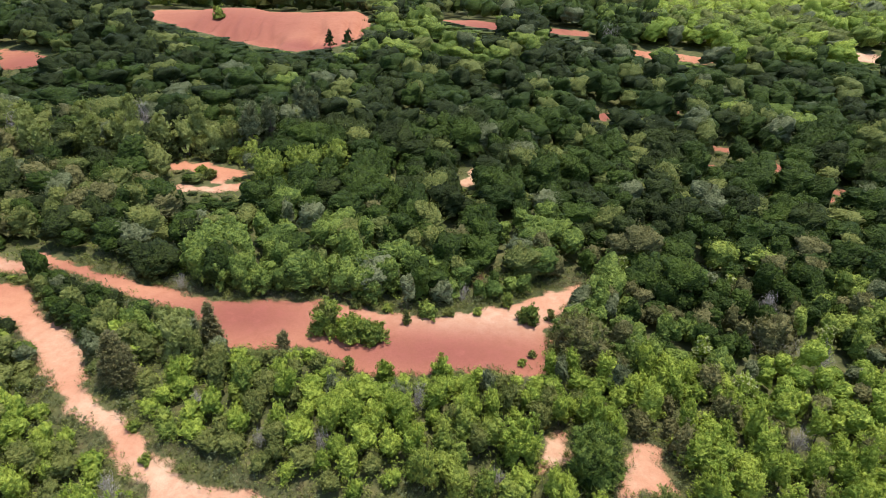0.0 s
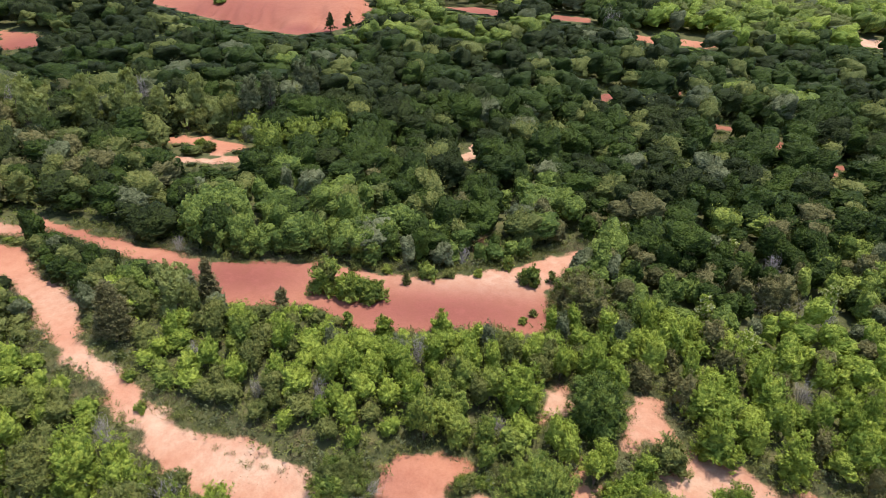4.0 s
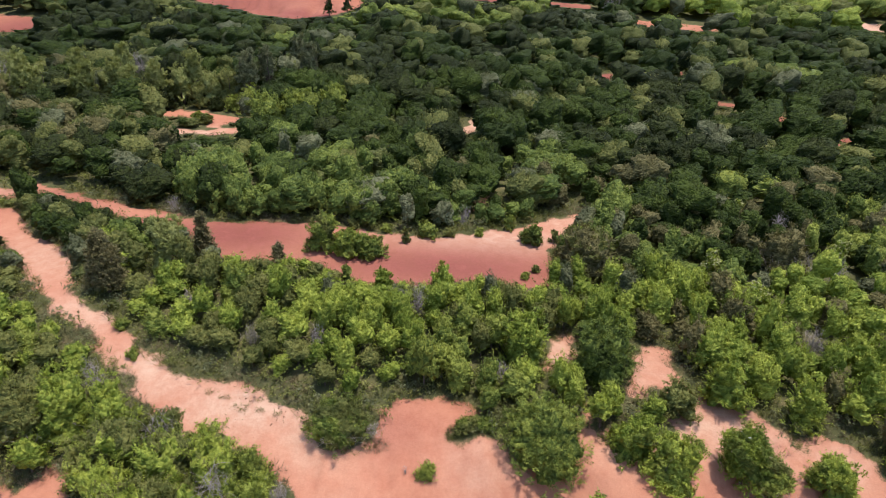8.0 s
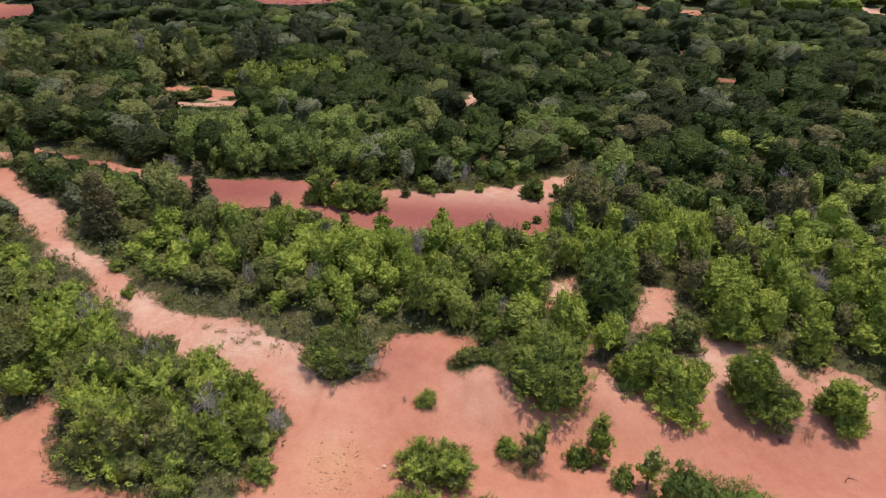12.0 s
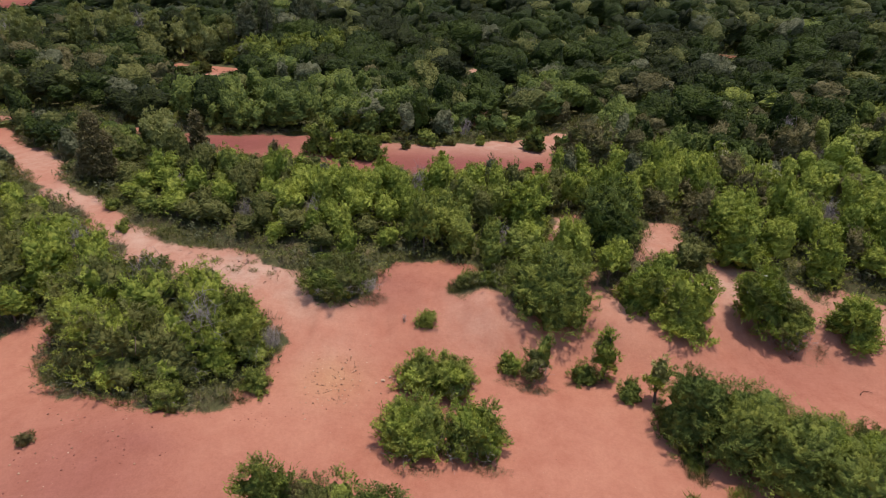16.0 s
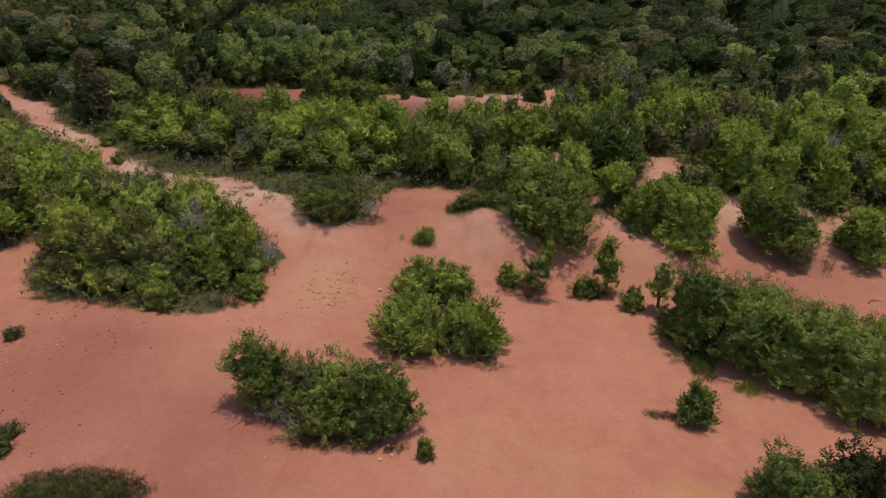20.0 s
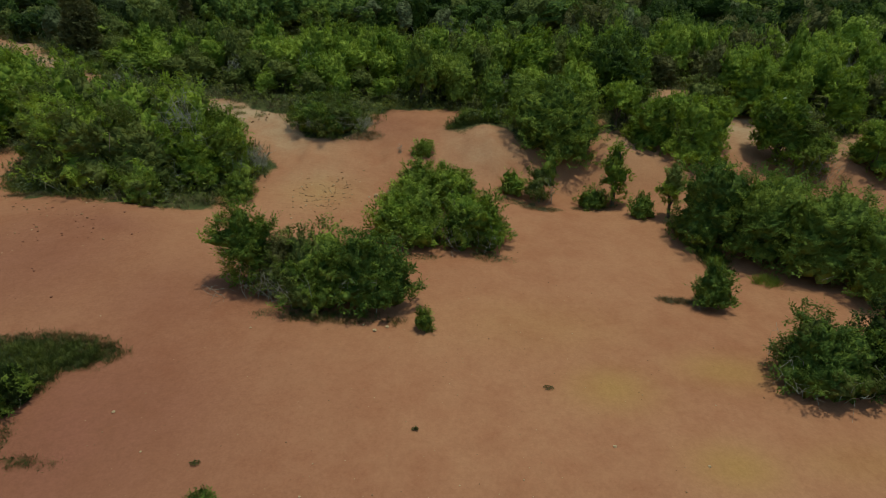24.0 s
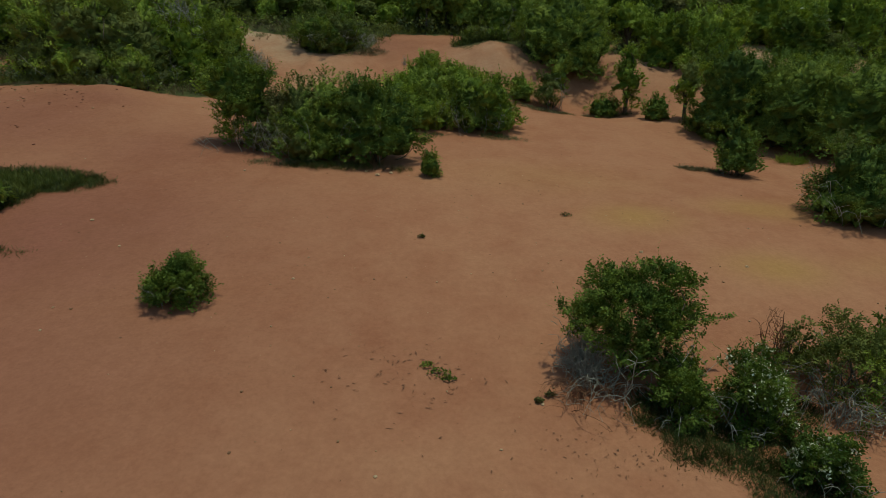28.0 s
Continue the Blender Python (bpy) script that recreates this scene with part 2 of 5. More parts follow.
SAND_SMALL = [
    [(-56, 63.5), (-46.5, 61.4), (-45.4, 59.0), (-56, 60.5)],
    [(14.7, 38.4), (17.6, 37.4), (16.6, 35.8), (17.5, 35.0), (17.0, 32.9), (13.6, 33.2), (13.8, 34.6), (14.8, 36.0)],
    [(15.2, 33), (21.0, 31.9), (23.1, 30.4), (23, 28.6), (15.0, 28.5)],
    [(8.0, 38.2), (9.8, 38.2), (9.5, 35.8), (7.4, 35.0)],
]
SAND_FAR = [
    [(-45.3, 92.2), (-37.7, 93.5), (-30.2, 89.2), (-31, 87.6), (-38, 90.4), (-44, 90.2)],
    [(-40.3, 80.3), (-39.6, 84.5), (-34.4, 84.0), (-29.4, 85.6), (-29.0, 83.7), (-31.2, 82.2), (-34.4, 82.0), (-38.4, 82.6)],
    [(-35.5, 89.6), (-32.5, 89.4), (-32.6, 85), (-35, 85)],
    [(4.1, 94.9), (6.0, 92.4), (4.5, 87.9), (1.9, 86.5), (2.0, 89.7), (3.9, 90.0)],
    [(31.2, 121.6), (33.9, 121.1), (33.8, 118.3), (30.4, 118.2)],
    [(19.0, 101.7), (20.7, 100.2), (19.9, 96.4), (18.6, 97.7)],
    [(48.2, 107.7), (49.3, 105.2), (53.8, 103.8), (53.4, 102), (49.6, 103), (47.4, 104.6)],
    [(53.4, 100.6), (57.9, 98.0), (57, 94.6), (54, 95.6)],
    [(45.1, 97.8), (43.6, 99.4), (42.3, 95.6), (44, 95.0)],
    [(51.4, 95.6), (52.6, 94.6), (51.4, 93.2), (50, 94)],
    [(60, 88.4), (62.9, 89.4), (61.8, 87.2), (59, 86)],
    [(55.7, 84.5), (58, 86.6), (58.6, 85.2), (57, 84)],
    [(46.2, 124.3), (48.6, 124.4), (47.6, 122.5), (45.3, 122.4)],
    [(-84, 180), (-88, 198), (-60, 202), (-37, 202), (-27, 200), (-20.5, 181), (-21.5, 165), (-28, 157.5), (-37.4, 155), (-52.2, 162.5), (-68.2, 170.8)],
    [(-4.9, 201.1), (18.1, 199.2), (15.9, 180), (5.0, 186)],
    [(30, 187), (41, 182), (40, 175), (30, 178)],
    [(46.6, 163.5), (54.0, 161.3), (53, 156), (48.6, 157.2)],
    [(58, 160.3), (66.7, 154.6), (64.5, 151.5), (57.5, 155)],
    [(101.7, 159.8), (109.8, 157.7), (106, 150.5), (100, 152.1)],
    [(-107.1, 150.8), (-97.7, 148.6), (-90.2, 143.5), (-92.2, 138.9), (-98.3, 136.4)],
    [(-94.4, 130.1), (-92.1, 129.3), (-91.8, 125.9)],
]
SANDS = [SAND_FIELD, SAND_TRACK, SAND_TERRACE, *SAND_SMALL, *SAND_FAR]


def sand_depth(x, y):
    """How far inside bare ground a place lies, in metres; negative outside it."""
    x, y = np.asarray(x, float), np.asarray(y, float)
    best = np.full(x.shape, -50.0)
    for poly in SANDS:
        p = np.array(poly, float)
        near = (x > p[:, 0].min() - 8) & (x < p[:, 0].max() + 8) & (y > p[:, 1].min() - 8) & (y < p[:, 1].max() + 8)
        if not near.any():
            continue
        px, py = x[near], y[near]
        inside, dist = np.zeros(px.shape, bool), np.full(px.shape, 1e9)
        for (ax, ay), (bx, by) in zip(p, np.roll(p, -1, 0)):
            crosses = ((ay > py) != (by > py)) & (px < (bx - ax) * (py - ay) / (by - ay + 1e-12) + ax)
            inside ^= crosses
            t = np.clip(((px - ax) * (bx - ax) + (py - ay) * (by - ay)) / ((bx - ax) ** 2 + (by - ay) ** 2), 0, 1)
            dist = np.minimum(dist, np.hypot(px - ax - t * (bx - ax), py - ay - t * (by - ay)))
        best[near] = np.maximum(best[near], np.where(inside, dist, -dist))
    return best


# paler ground, and redder ground that also holds painted shade: x, y, half widths, amount
PALE = [
    (-13, 30.5, 5, 2.2, 1.0), (-8, 29, 3, 2.5, 0.75), (-20, 33.5, 5, 3, 0.85), (-27, 39, 5, 3, 0.75), (-35, 47, 8, 6, 0.55), (-6, 23.5, 2.2, 2.4, 0.3), (2.5, 27, 2.6, 2.2, 0.35),
    (14.5, 35, 3, 4.5, 0.45), (18, 30, 5, 2.4, 0.75), (25, 28, 4, 2, 0.5), (12, 29, 3, 2, 0.5), (8.5, 36.5, 2, 2, 0.8), (5, 53.0, 12, 3.2, 0.8), (12.5, 57.5, 3, 3, 0.55), (-35, 83, 6, 3, 0.7),
    (4, 91, 4, 5, 0.9), (104, 155, 8, 8, 1.0), (-50, 61, 4, 2, 0.6), (-93, 143, 3, 3, 0.5),
]
# redder earth; terrace and left field amounts also paint in shade
RUSTY_SHADED = [
    (-13.6, 17.2, 2.4, 1.0, 0.55), (-15.2, 18.0, 3.6, 1.3, 0.25), (-12.5, 15.5, 5, 2.5, 0.25), (-10, 6.5, 6, 6, 0.72), (-8, 2, 6, 5, 0.55), (-14.8, 17.4, 2.6, 0.9, 0.4), (-15.5, 14.5, 5, 5, 0.6), (-11, 24, 2, 2, 0.3), (-9.5, 13, 5, 3.5, 0.48), (-11, 9, 3, 2, 0.4), (0, 47.5, 16, 4.5, 1.0), (-20, 52, 10, 5, 1.0), (-40, 60, 9, 4, 0.5), (-3.5, 29.6, 2.5, 2.0, 0.45),
    (-60, 178, 34, 25, 0.9), (-35, 160, 16, 10, 1.0), (18, 185, 30, 20, 1.0), (-95, 140, 12, 12, 1.0), (50, 98, 12, 12, 0.8), (20, 99, 4, 6, 1.0), (32, 120, 4, 5, 1.0),
    (60, 87, 6, 5, 0.8), (47, 123, 4, 4, 1.0), (20, 24, 5, 2, 0.25),
]


OCHRE = [(5.2, 9.3, 1.2, 0.9, 0.6), (9.1, 10.3, 1.5, 0.8, 0.5), (7.7, 6.4, 1.1, 0.7, 0.62), (-5.8, 22.4, 1.7, 1.6, 0.35), (3.5, 12.5, 3.0, 1.6, 0.18), (11.2, 6.6, 2.0, 0.7, 0.25)]


def spots(x, y, items):
    s = np.zeros(np.shape(x))
    for cx, cy, rx, ry, a in items:
        s = np.maximum(s, a * np.exp(-(((x - cx) / rx) ** 2) - ((y - cy) / ry) ** 2))
    return s


def mesh_of(name, verts, faces, mats, smooth=False, index=None):
    """A mesh from arrays: verts (n, 3), faces (m, 3 or 4)."""
    verts, faces = np.asarray(verts, np.float32), np.asarray(faces, np.int32)
    me = bpy.data.meshes.new(name)
    k = faces.shape[1]
    me.vertices.add(len(verts))
    me.vertices.foreach_set("co", verts.ravel())
    me.loops.add(faces.size)
    me.loops.foreach_set("vertex_index", faces.ravel())
    me.polygons.add(len(faces))
    me.polygons.foreach_set("loop_start", np.arange(0, faces.size, k, dtype=np.int32))
    me.polygons.foreach_set("loop_total", np.full(len(faces), k, np.int32))
    for m in mats:
        me.materials.append(m)
    if index is not None:
        me.polygons.foreach_set("material_index", np.asarray(index, np.int32))
    if smooth:
        me.polygons.foreach_set("use_smooth", np.ones(len(faces), bool))
    me.update(calc_edges=True)
    return me


def spread(stops):
    """Grid lines from stops of (position, step)."""
    out = [stops[0][0]]
    for (a, sa), (b, sb) in zip(stops, stops[1:]):
        x = a
        while x < b - 1e-6:
            u = (x - a) / (b - a)
            x += sa + (sb - sa) * u
            out.append(min(x, b))
    return np.array(sorted(set(np.round(out, 3))))


def build_ground():
    right = spread([(0, 0.25), (16, 0.25), (32, 0.6), (60, 1.0), (92, 1.2), (130, 5), (400, 60), (2600, 300)])
    xs = np.concatenate([-right[:0:-1], right])
    ys = spread([(-300, 60), (-60, 8), (-8, 0.8), (-1, 0.28), (34, 0.28), (62, 0.6), (110, 1.6), (150, 1.8), (155, 1.0), (204, 1.0), (206, 4), (260, 6), (500, 25), (3000, 250)])
    gx, gy = np.meshgrid(xs, ys)
    px, py = gx.ravel(), gy.ravel()
    pz = land(px, py)
    depth = sand_depth(px, py)
    rough = np.clip(depth / 1.5, 0, 1)
    rills = value_noise(px * 0.9 + 2 * value_noise(px * 0.3, py * 0.3, 9), py * 0.22, 11) - 0.5
    steep = np.exp(-(((py - 27) / 3.0) ** 2))
    fine_rills = value_noise(px * 1.9 + 2 * value_noise(px * 0.5, py * 0.5, 18), py * 0.5, 19) - 0.5
    pz = pz + rough * (rills * 0.34 + fine_rills * 0.14) * steep
    gullies = value_noise(px * 0.14 + 2 * value_noise(px * 0.05, py * 0.05, 14), py * 0.03, 15) - 0.5
    cuts = 1 - np.abs(2 * value_noise(px * 0.30 + 1.5 * value_noise(px * 0.06, py * 0.06, 17), py * 0.05, 16) - 1)
    far_face = np.exp(-(((py - 168) / 12.0) ** 2)) * np.clip((py - 140) / 10, 0, 1)
    pz = pz - np.clip(depth / 3, 0, 1) * cuts**2 * 2.6 * far_face
    pz = pz + rough * gullies * 1.6 * np.clip((py - 130) / 20, 0, 1)
    n, m = len(xs), len(ys)
    i = (np.arange(m - 1)[:, None] * n + np.arange(n - 1)[None]).ravel()
    faces = np.stack([i, i + 1, i + 1 + n, i + n], 1)
    me = mesh_of("ground", np.stack([px, py, pz], 1), faces, [GROUND], smooth=True)
    edge = np.clip(0.5 + depth / 1.4 + 0.9 * (value_noise(px * 0.8, py * 0.8, 21) - 0.5), 0, 1)
    for name, value in (("sand", edge), ("pale", spots(px, py, PALE)), ("rust_shade", spots(px, py, RUSTY_SHADED)), ("ochre", spots(px, py, OCHRE))):
        me.attributes.new(name, "FLOAT", "POINT").data.foreach_set("value", value.astype(np.float32))
    tagged(new("ground", me), "bare red bauxite earth between scrub and woodland soil", "ground", kind="structure")


build_ground()


# ---- plants: leaves, limbs, crowns ----
def unit(v):
    return v / np.maximum(np.linalg.norm(v, axis=-1, keepdims=True), 1e-9)


def leaf_quads(points, along, normal, length, width):
    """A folded kite for each leaf: its foot, two sides and tip."""
    side = unit(np.cross(along, normal))
    lift = unit(np.cross(side, along)) * (width * 0.35)[:, None]
    mid = points + along * (length * 0.45)[:, None] + lift
    quad = np.stack([points, mid - side * width[:, None] * 0.5, points + along * length[:, None], mid + side * width[:, None] * 0.5], 1)
    return quad.reshape(-1, 3)


def thinned(q):
    """Three-cornered leaves, for plants that are not seen from near."""
    q = q.reshape(-1, 4, 3)
    foot = q[:, 0] * 0.3
    return np.stack([foot + q[:, 1] * 0.7, q[:, 2], foot + q[:, 3] * 0.7], 1).reshape(-1, 3)


def crown_cloud(rng, lobes, twigs, per, leaf, twig=0.3, droop=0.0, low=0.05, shell=0.5, gaps=0.0, spray=False, tight=0.66, deep=0.0):
    """Leaves on twigs that stand out of a heap of lobes (x, y, z, rx, rz): irregular, with gaps."""
    lobes = np.array(lobes, float)
    area = lobes[:, 3] * (lobes[:, 3] + lobes[:, 4])
    many = twigs * 3
    pick = rng.choice(len(lobes), size=many, p=area / area.sum())
    d = rng.normal(size=(many, 3))
    d = unit(d)
    d[:, 2] = np.where(d[:, 2] < -0.35, -d[:, 2], d[:, 2])
    c = lobes[pick]
    reach = tight + (1.06 - tight) * rng.random(many) ** 0.7
    reach = np.where(rng.random(many) < deep, 0.35 + 0.45 * rng.random(many), reach)
    p = c[:, :3] + d * np.stack([c[:, 3], c[:, 3], c[:, 4]], 1) * reach[:, None]
    keep = p[:, 2] > low
    for n, (x, y, z, rx, rz) in enumerate(lobes):
        q = ((p[:, 0] - x) / rx) ** 2 + ((p[:, 1] - y) / rx) ** 2 + ((p[:, 2] - z) / rz) ** 2
        keep &= (q > 0.34) | (pick == n)
    if gaps:
        patch = value_noise(p[:, 0] * 1.5 + p[:, 2] * 0.8, p[:, 1] * 1.5 - p[:, 2] * 1.1, 61)
        keep &= patch + 0.25 * rng.random(len(p)) > gaps
    p, d = p[keep][:twigs], d[keep][:twigs]
    out = unit(d + rng.normal(size=d.shape) * 0.45 + [0, 0, 0.25 - droop])
    p, out, d = np.repeat(p, per, 0), np.repeat(out, per, 0), np.repeat(d, per, 0)
    k = len(p)
    step = (np.tile(np.arange(per), k // per) + rng.random(k)) / per - 0.35
    pos = p + out * (step * twig)[:, None] + rng.normal(size=(k, 3)) * twig * 0.16
    if spray:
        heading = np.repeat(unit(d[::per] * 0.6 + rng.normal(size=(k // per, 3)) * 0.5 + [0, 0, 0.5 - droop]), per, 0)
        face = unit(d * 0.75 + [0, 0, 0.9])
        face = unit(face - heading * (face * heading).sum(1, keepdims=True))
        side = np.cross(heading, face) * np.where(np.arange(k) % 2, 1.0, -1.0)[:, None]
        pos = p + heading * (step * twig * np.repeat(0.6 + 0.8 * rng.random(k // per), per))[:, None] + side * twig * 0.10 * rng.random((k, 1)) + rng.normal(size=(k, 3)) * twig * 0.05
        along = unit(heading * 0.6 + side * 0.75 + rng.normal(size=(k, 3)) * 0.28)
        length = leaf * (0.7 + 0.6 * rng.random(k))
        return leaf_quads(pos, along, unit(face + (pos - p) / twig * 0.9 + rng.normal(size=(k, 3)) * 0.25), length, length * (0.5 + 0.2 * rng.random(k)))
    loose = rng.normal(size=(k, 3))
    along = unit(out * (0.6 - 0.45 * shell) + loose * 0.7 - d * (loose * d).sum(1, keepdims=True) * 0.7 * shell + [0, 0, -droop])
    normal = unit(d * (0.4 + 0.9 * shell) + rng.normal(size=(k, 3)) * (0.75 - 0.4 * shell) + [0, 0, 0.4])
    length = leaf * (0.65 + 0.7 * rng.random(k))
    return leaf_quads(pos, along, normal, length, length * (0.55 + 0.25 * rng.random(k)))


def leafy_hull(rng, lobes, rings, around, share, rough):
    """The closed leafy mass of a crown: one jagged surface round all its lobes; corners and faces."""
    lobes = np.array(lobes, float)
    middle = np.array([0, 0, lobes[:, 2].mean()])
    u = (np.arange(rings + 1) / rings)[:, None] * 2.25
    t = np.arange(around)[None] * 2 * math.pi / around + (np.arange(rings + 1) % 2)[:, None] * math.pi / around
    u, t = u + rng.normal(size=(rings + 1, around)) * 0.22 * 2.25 / rings, t + rng.normal(size=(rings + 1, around)) * 1.2 / around
    d = np.stack([np.sin(u) * np.cos(t), np.sin(u) * np.sin(t), np.cos(u)], -1).reshape(-1, 3)
    reach = np.full(len(d), 0.35)
    for x, y, z, rx, rz in lobes:
        half = np.array([rx, rx, rz])
        o, w = (middle - [x, y, z]) / half, d / half
        a, b, c = (w * w).sum(1), (w * o).sum(1), (o * o).sum() - 1
        root_of = b * b - a * c
        reach = np.maximum(reach, np.where(root_of > 0, (-b + np.sqrt(np.maximum(root_of, 0))) / a, 0))
    v = middle + d * (reach * share * (1 - rough + 2 * rough * rng.random(len(d))))[:, None]
    i = (np.arange(rings)[:, None] * around + np.arange(around)[None]).ravel()
    j = (np.arange(rings)[:, None] * around + (np.arange(around)[None] + 1) % around).ravel()
    f = np.concatenate([np.stack([i, i + around, j], 1), np.stack([j, i + around, j + around], 1)])
    return v, f


def with_leaves(body, leaves):
    """A crown's body and its loose three-cornered leaves, as one list of corners and faces."""
    return joined([body, (leaves, np.arange(len(leaves)).reshape(-1, 3))])


def shoots(rng, lobes, count, leaf):
    """Long leafy shoots that stick out of a crown."""
    lobes = np.array(lobes, float)
    c = lobes[rng.integers(len(lobes), size=count)]
    d = unit(rng.normal(size=(count, 3)) * [1, 1, 0.6] + [0, 0, 0.55])
    start = c[:, :3] + d * np.stack([c[:, 3], c[:, 3], c[:, 4]], 1) * 0.85
    way = unit(d + rng.normal(size=d.shape) * 0.25 + [0, 0, 0.35])
    per = 16
    reach = (0.18 + 0.36 * rng.random(count)) * (0.6 + lobes[:, 3].mean())
    u = np.tile(np.linspace(0.05, 1, per), count)
    way, start, reach = np.repeat(way, per, 0), np.repeat(start, per, 0), np.repeat(reach, per)
    k = count * per
    pos = start + way * (u * reach)[:, None]
    along = unit(way * 0.7 + rng.normal(size=(k, 3)) * 0.6)
    length = leaf * (0.6 + 0.6 * rng.random(k))
    return leaf_quads(pos, along, unit(rng.normal(size=(k, 3)) + [0, 0, 0.8]), length, length * 0.6)


def quads(k):
    return np.arange(4 * k).reshape(-1, 4)


def tube(points, radii, sides=5):
    """A tapered limb along points."""
    points, radii = np.asarray(points, float), np.asarray(radii, float)
    way = unit(np.gradient(points, axis=0))
    ref = np.where(np.abs(way[:, 2:3]) > 0.9, [[1.0, 0, 0]], [[0, 0, 1.0]])
    a = unit(np.cross(way, ref))
    b = np.cross(way, a)
    ang = np.linspace(0, 2 * math.pi, sides, endpoint=False)
    ring = points[:, None] + radii[:, None, None] * (np.cos(ang)[None, :, None] * a[:, None] + np.sin(ang)[None, :, None] * b[:, None])
    v = ring.reshape(-1, 3)
    faces = []
    for r in range(len(points) - 1):
        for s in range(sides):
            t = (s + 1) % sides
            faces.append((r * sides + s, r * sides + t, (r + 1) * sides + t, (r + 1) * sides + s))
    return v, np.array(faces)


def joined(pieces):
    vs, fs, n = [], [], 0
    for v, f in pieces:
        vs.append(v)
        fs.append(f + n)
        n += len(v)
    return np.concatenate(vs), np.concatenate(fs)


def bent(rng, a, b, r0, r1, steps=5, wander=0.12, sides=5):
    """A limb that bows gently from a to b."""
    a, b = np.array(a, float), np.array(b, float)
    u = np.linspace(0, 1, steps)[:, None]
    size = np.linalg.norm(b - a) * wander
    bow = (a + b) / 2 + rng.normal(size=3) * size * 1.3 + [0, 0, size]
    p = (1 - u) ** 2 * a + 2 * u * (1 - u) * bow + u**2 * b
    p[1:-1] += rng.normal(size=(steps - 2, 3)) * size * 0.12
    return tube(p, r0 + (r1 - r0) * u[:, 0], sides)


def part(name, me, parent, label=""):
    ob = new(name, me)
    ob.parent = parent
    if label:
        tagged(ob, label)
    return ob


def root(name, x, y, rz=0.0, sx=1.0, sz=1.0, sink=0.05):
    ob = new(name)
    ob.empty_display_size = 0.2
    ob.location, ob.rotation_euler, ob.scale = (x, y, land_at(x, y) - sink), (0, 0, rz), (sx, sx, sz)
    return ob


def heap(rng, r, h, count, foot=0.0, shape="round"):
    """Lobes that make up a crown r wide and from foot to h high."""
    lobes = []
    tall = h - foot
    if foot < 0.1 and shape == "round":
        for n in range(max(4, count // 2)):
            ang, size = n * 2.4 + rng.random(), r * (0.34 + 0.14 * rng.random())
            lobes.append((r * 0.66 * math.cos(ang), r * 0.66 * math.sin(ang), min(size * 0.55, h * 0.3), size, min(size * 0.9, h * 0.42)))
    for n in range(count):
        u = (n + 0.5) / count
        if shape == "round":
            z, spread_r = 0.15 + 0.66 * rng.random(), 0.62
            spread_r *= math.sqrt(max(0.08, 1 - (z - 0.35) ** 2 * 2.2))
        elif shape == "cone":
            z = 0.08 + 0.82 * u
            spread_r = 0.55 * (1 - z)
        else:
            z, spread_r = 0.10 + 0.78 * u, 0.35
        ang = n * 2.4 + rng.random()
        size = r * (0.28 + 0.22 * rng.random()) * (1.0 if shape == "round" else (1.15 - 0.8 * z if shape == "cone" else 0.95 - 0.4 * z))
        d = r * spread_r * math.sqrt(0.15 + 0.85 * rng.random())
        lobes.append((d * math.cos(ang), d * math.sin(ang), foot + tall * z, size, min(size * (0.8 + 0.3 * rng.random()), tall * 0.45)))
    return lobes


def limbs(rng, lobes, h, thick, single, sides=5):
    """A trunk with limbs, or a sheaf of stems, that reach into the lobes."""
    pieces = []
    if single:
        fork = np.array([0.05 * h * rng.normal() * 0.4, 0.05 * h * rng.normal() * 0.4, h * 0.30])
        pieces.append(bent(rng, (0, 0, -0.15), fork, thick, thick * 0.7, 5, 0.06, 7))
        line = pieces[0][0].reshape(5, 7, 3).mean(1)
        for lb in lobes:
            at = 2.4 + 1.5 * rng.random()
            pieces.append(bent(rng, [np.interp(at, np.arange(5), line[:, i]) for i in range(3)], lb[:3], thick * 0.45, thick * 0.10, 5, 0.14, sides))
    else:
        for lb in lobes:
            foot = (rng.normal() * 0.12, rng.normal() * 0.12, -0.1)
            pieces.append(bent(rng, foot, lb[:3], thick * 0.5, thick * 0.12, 5, 0.16, sides))
    return pieces


# dark and oak name greens that carry cloud shade in their colour
WORD = {"lime": "bright yellow-green", "green": "fresh green", "dark": "dark green", "oak": "shade-darkened green", "hedge": "full green", "olive": "dull olive", "silver": "grey-green", "bronze": "brownish olive", "poplar": "pale olive", "needle": "blackish green"}


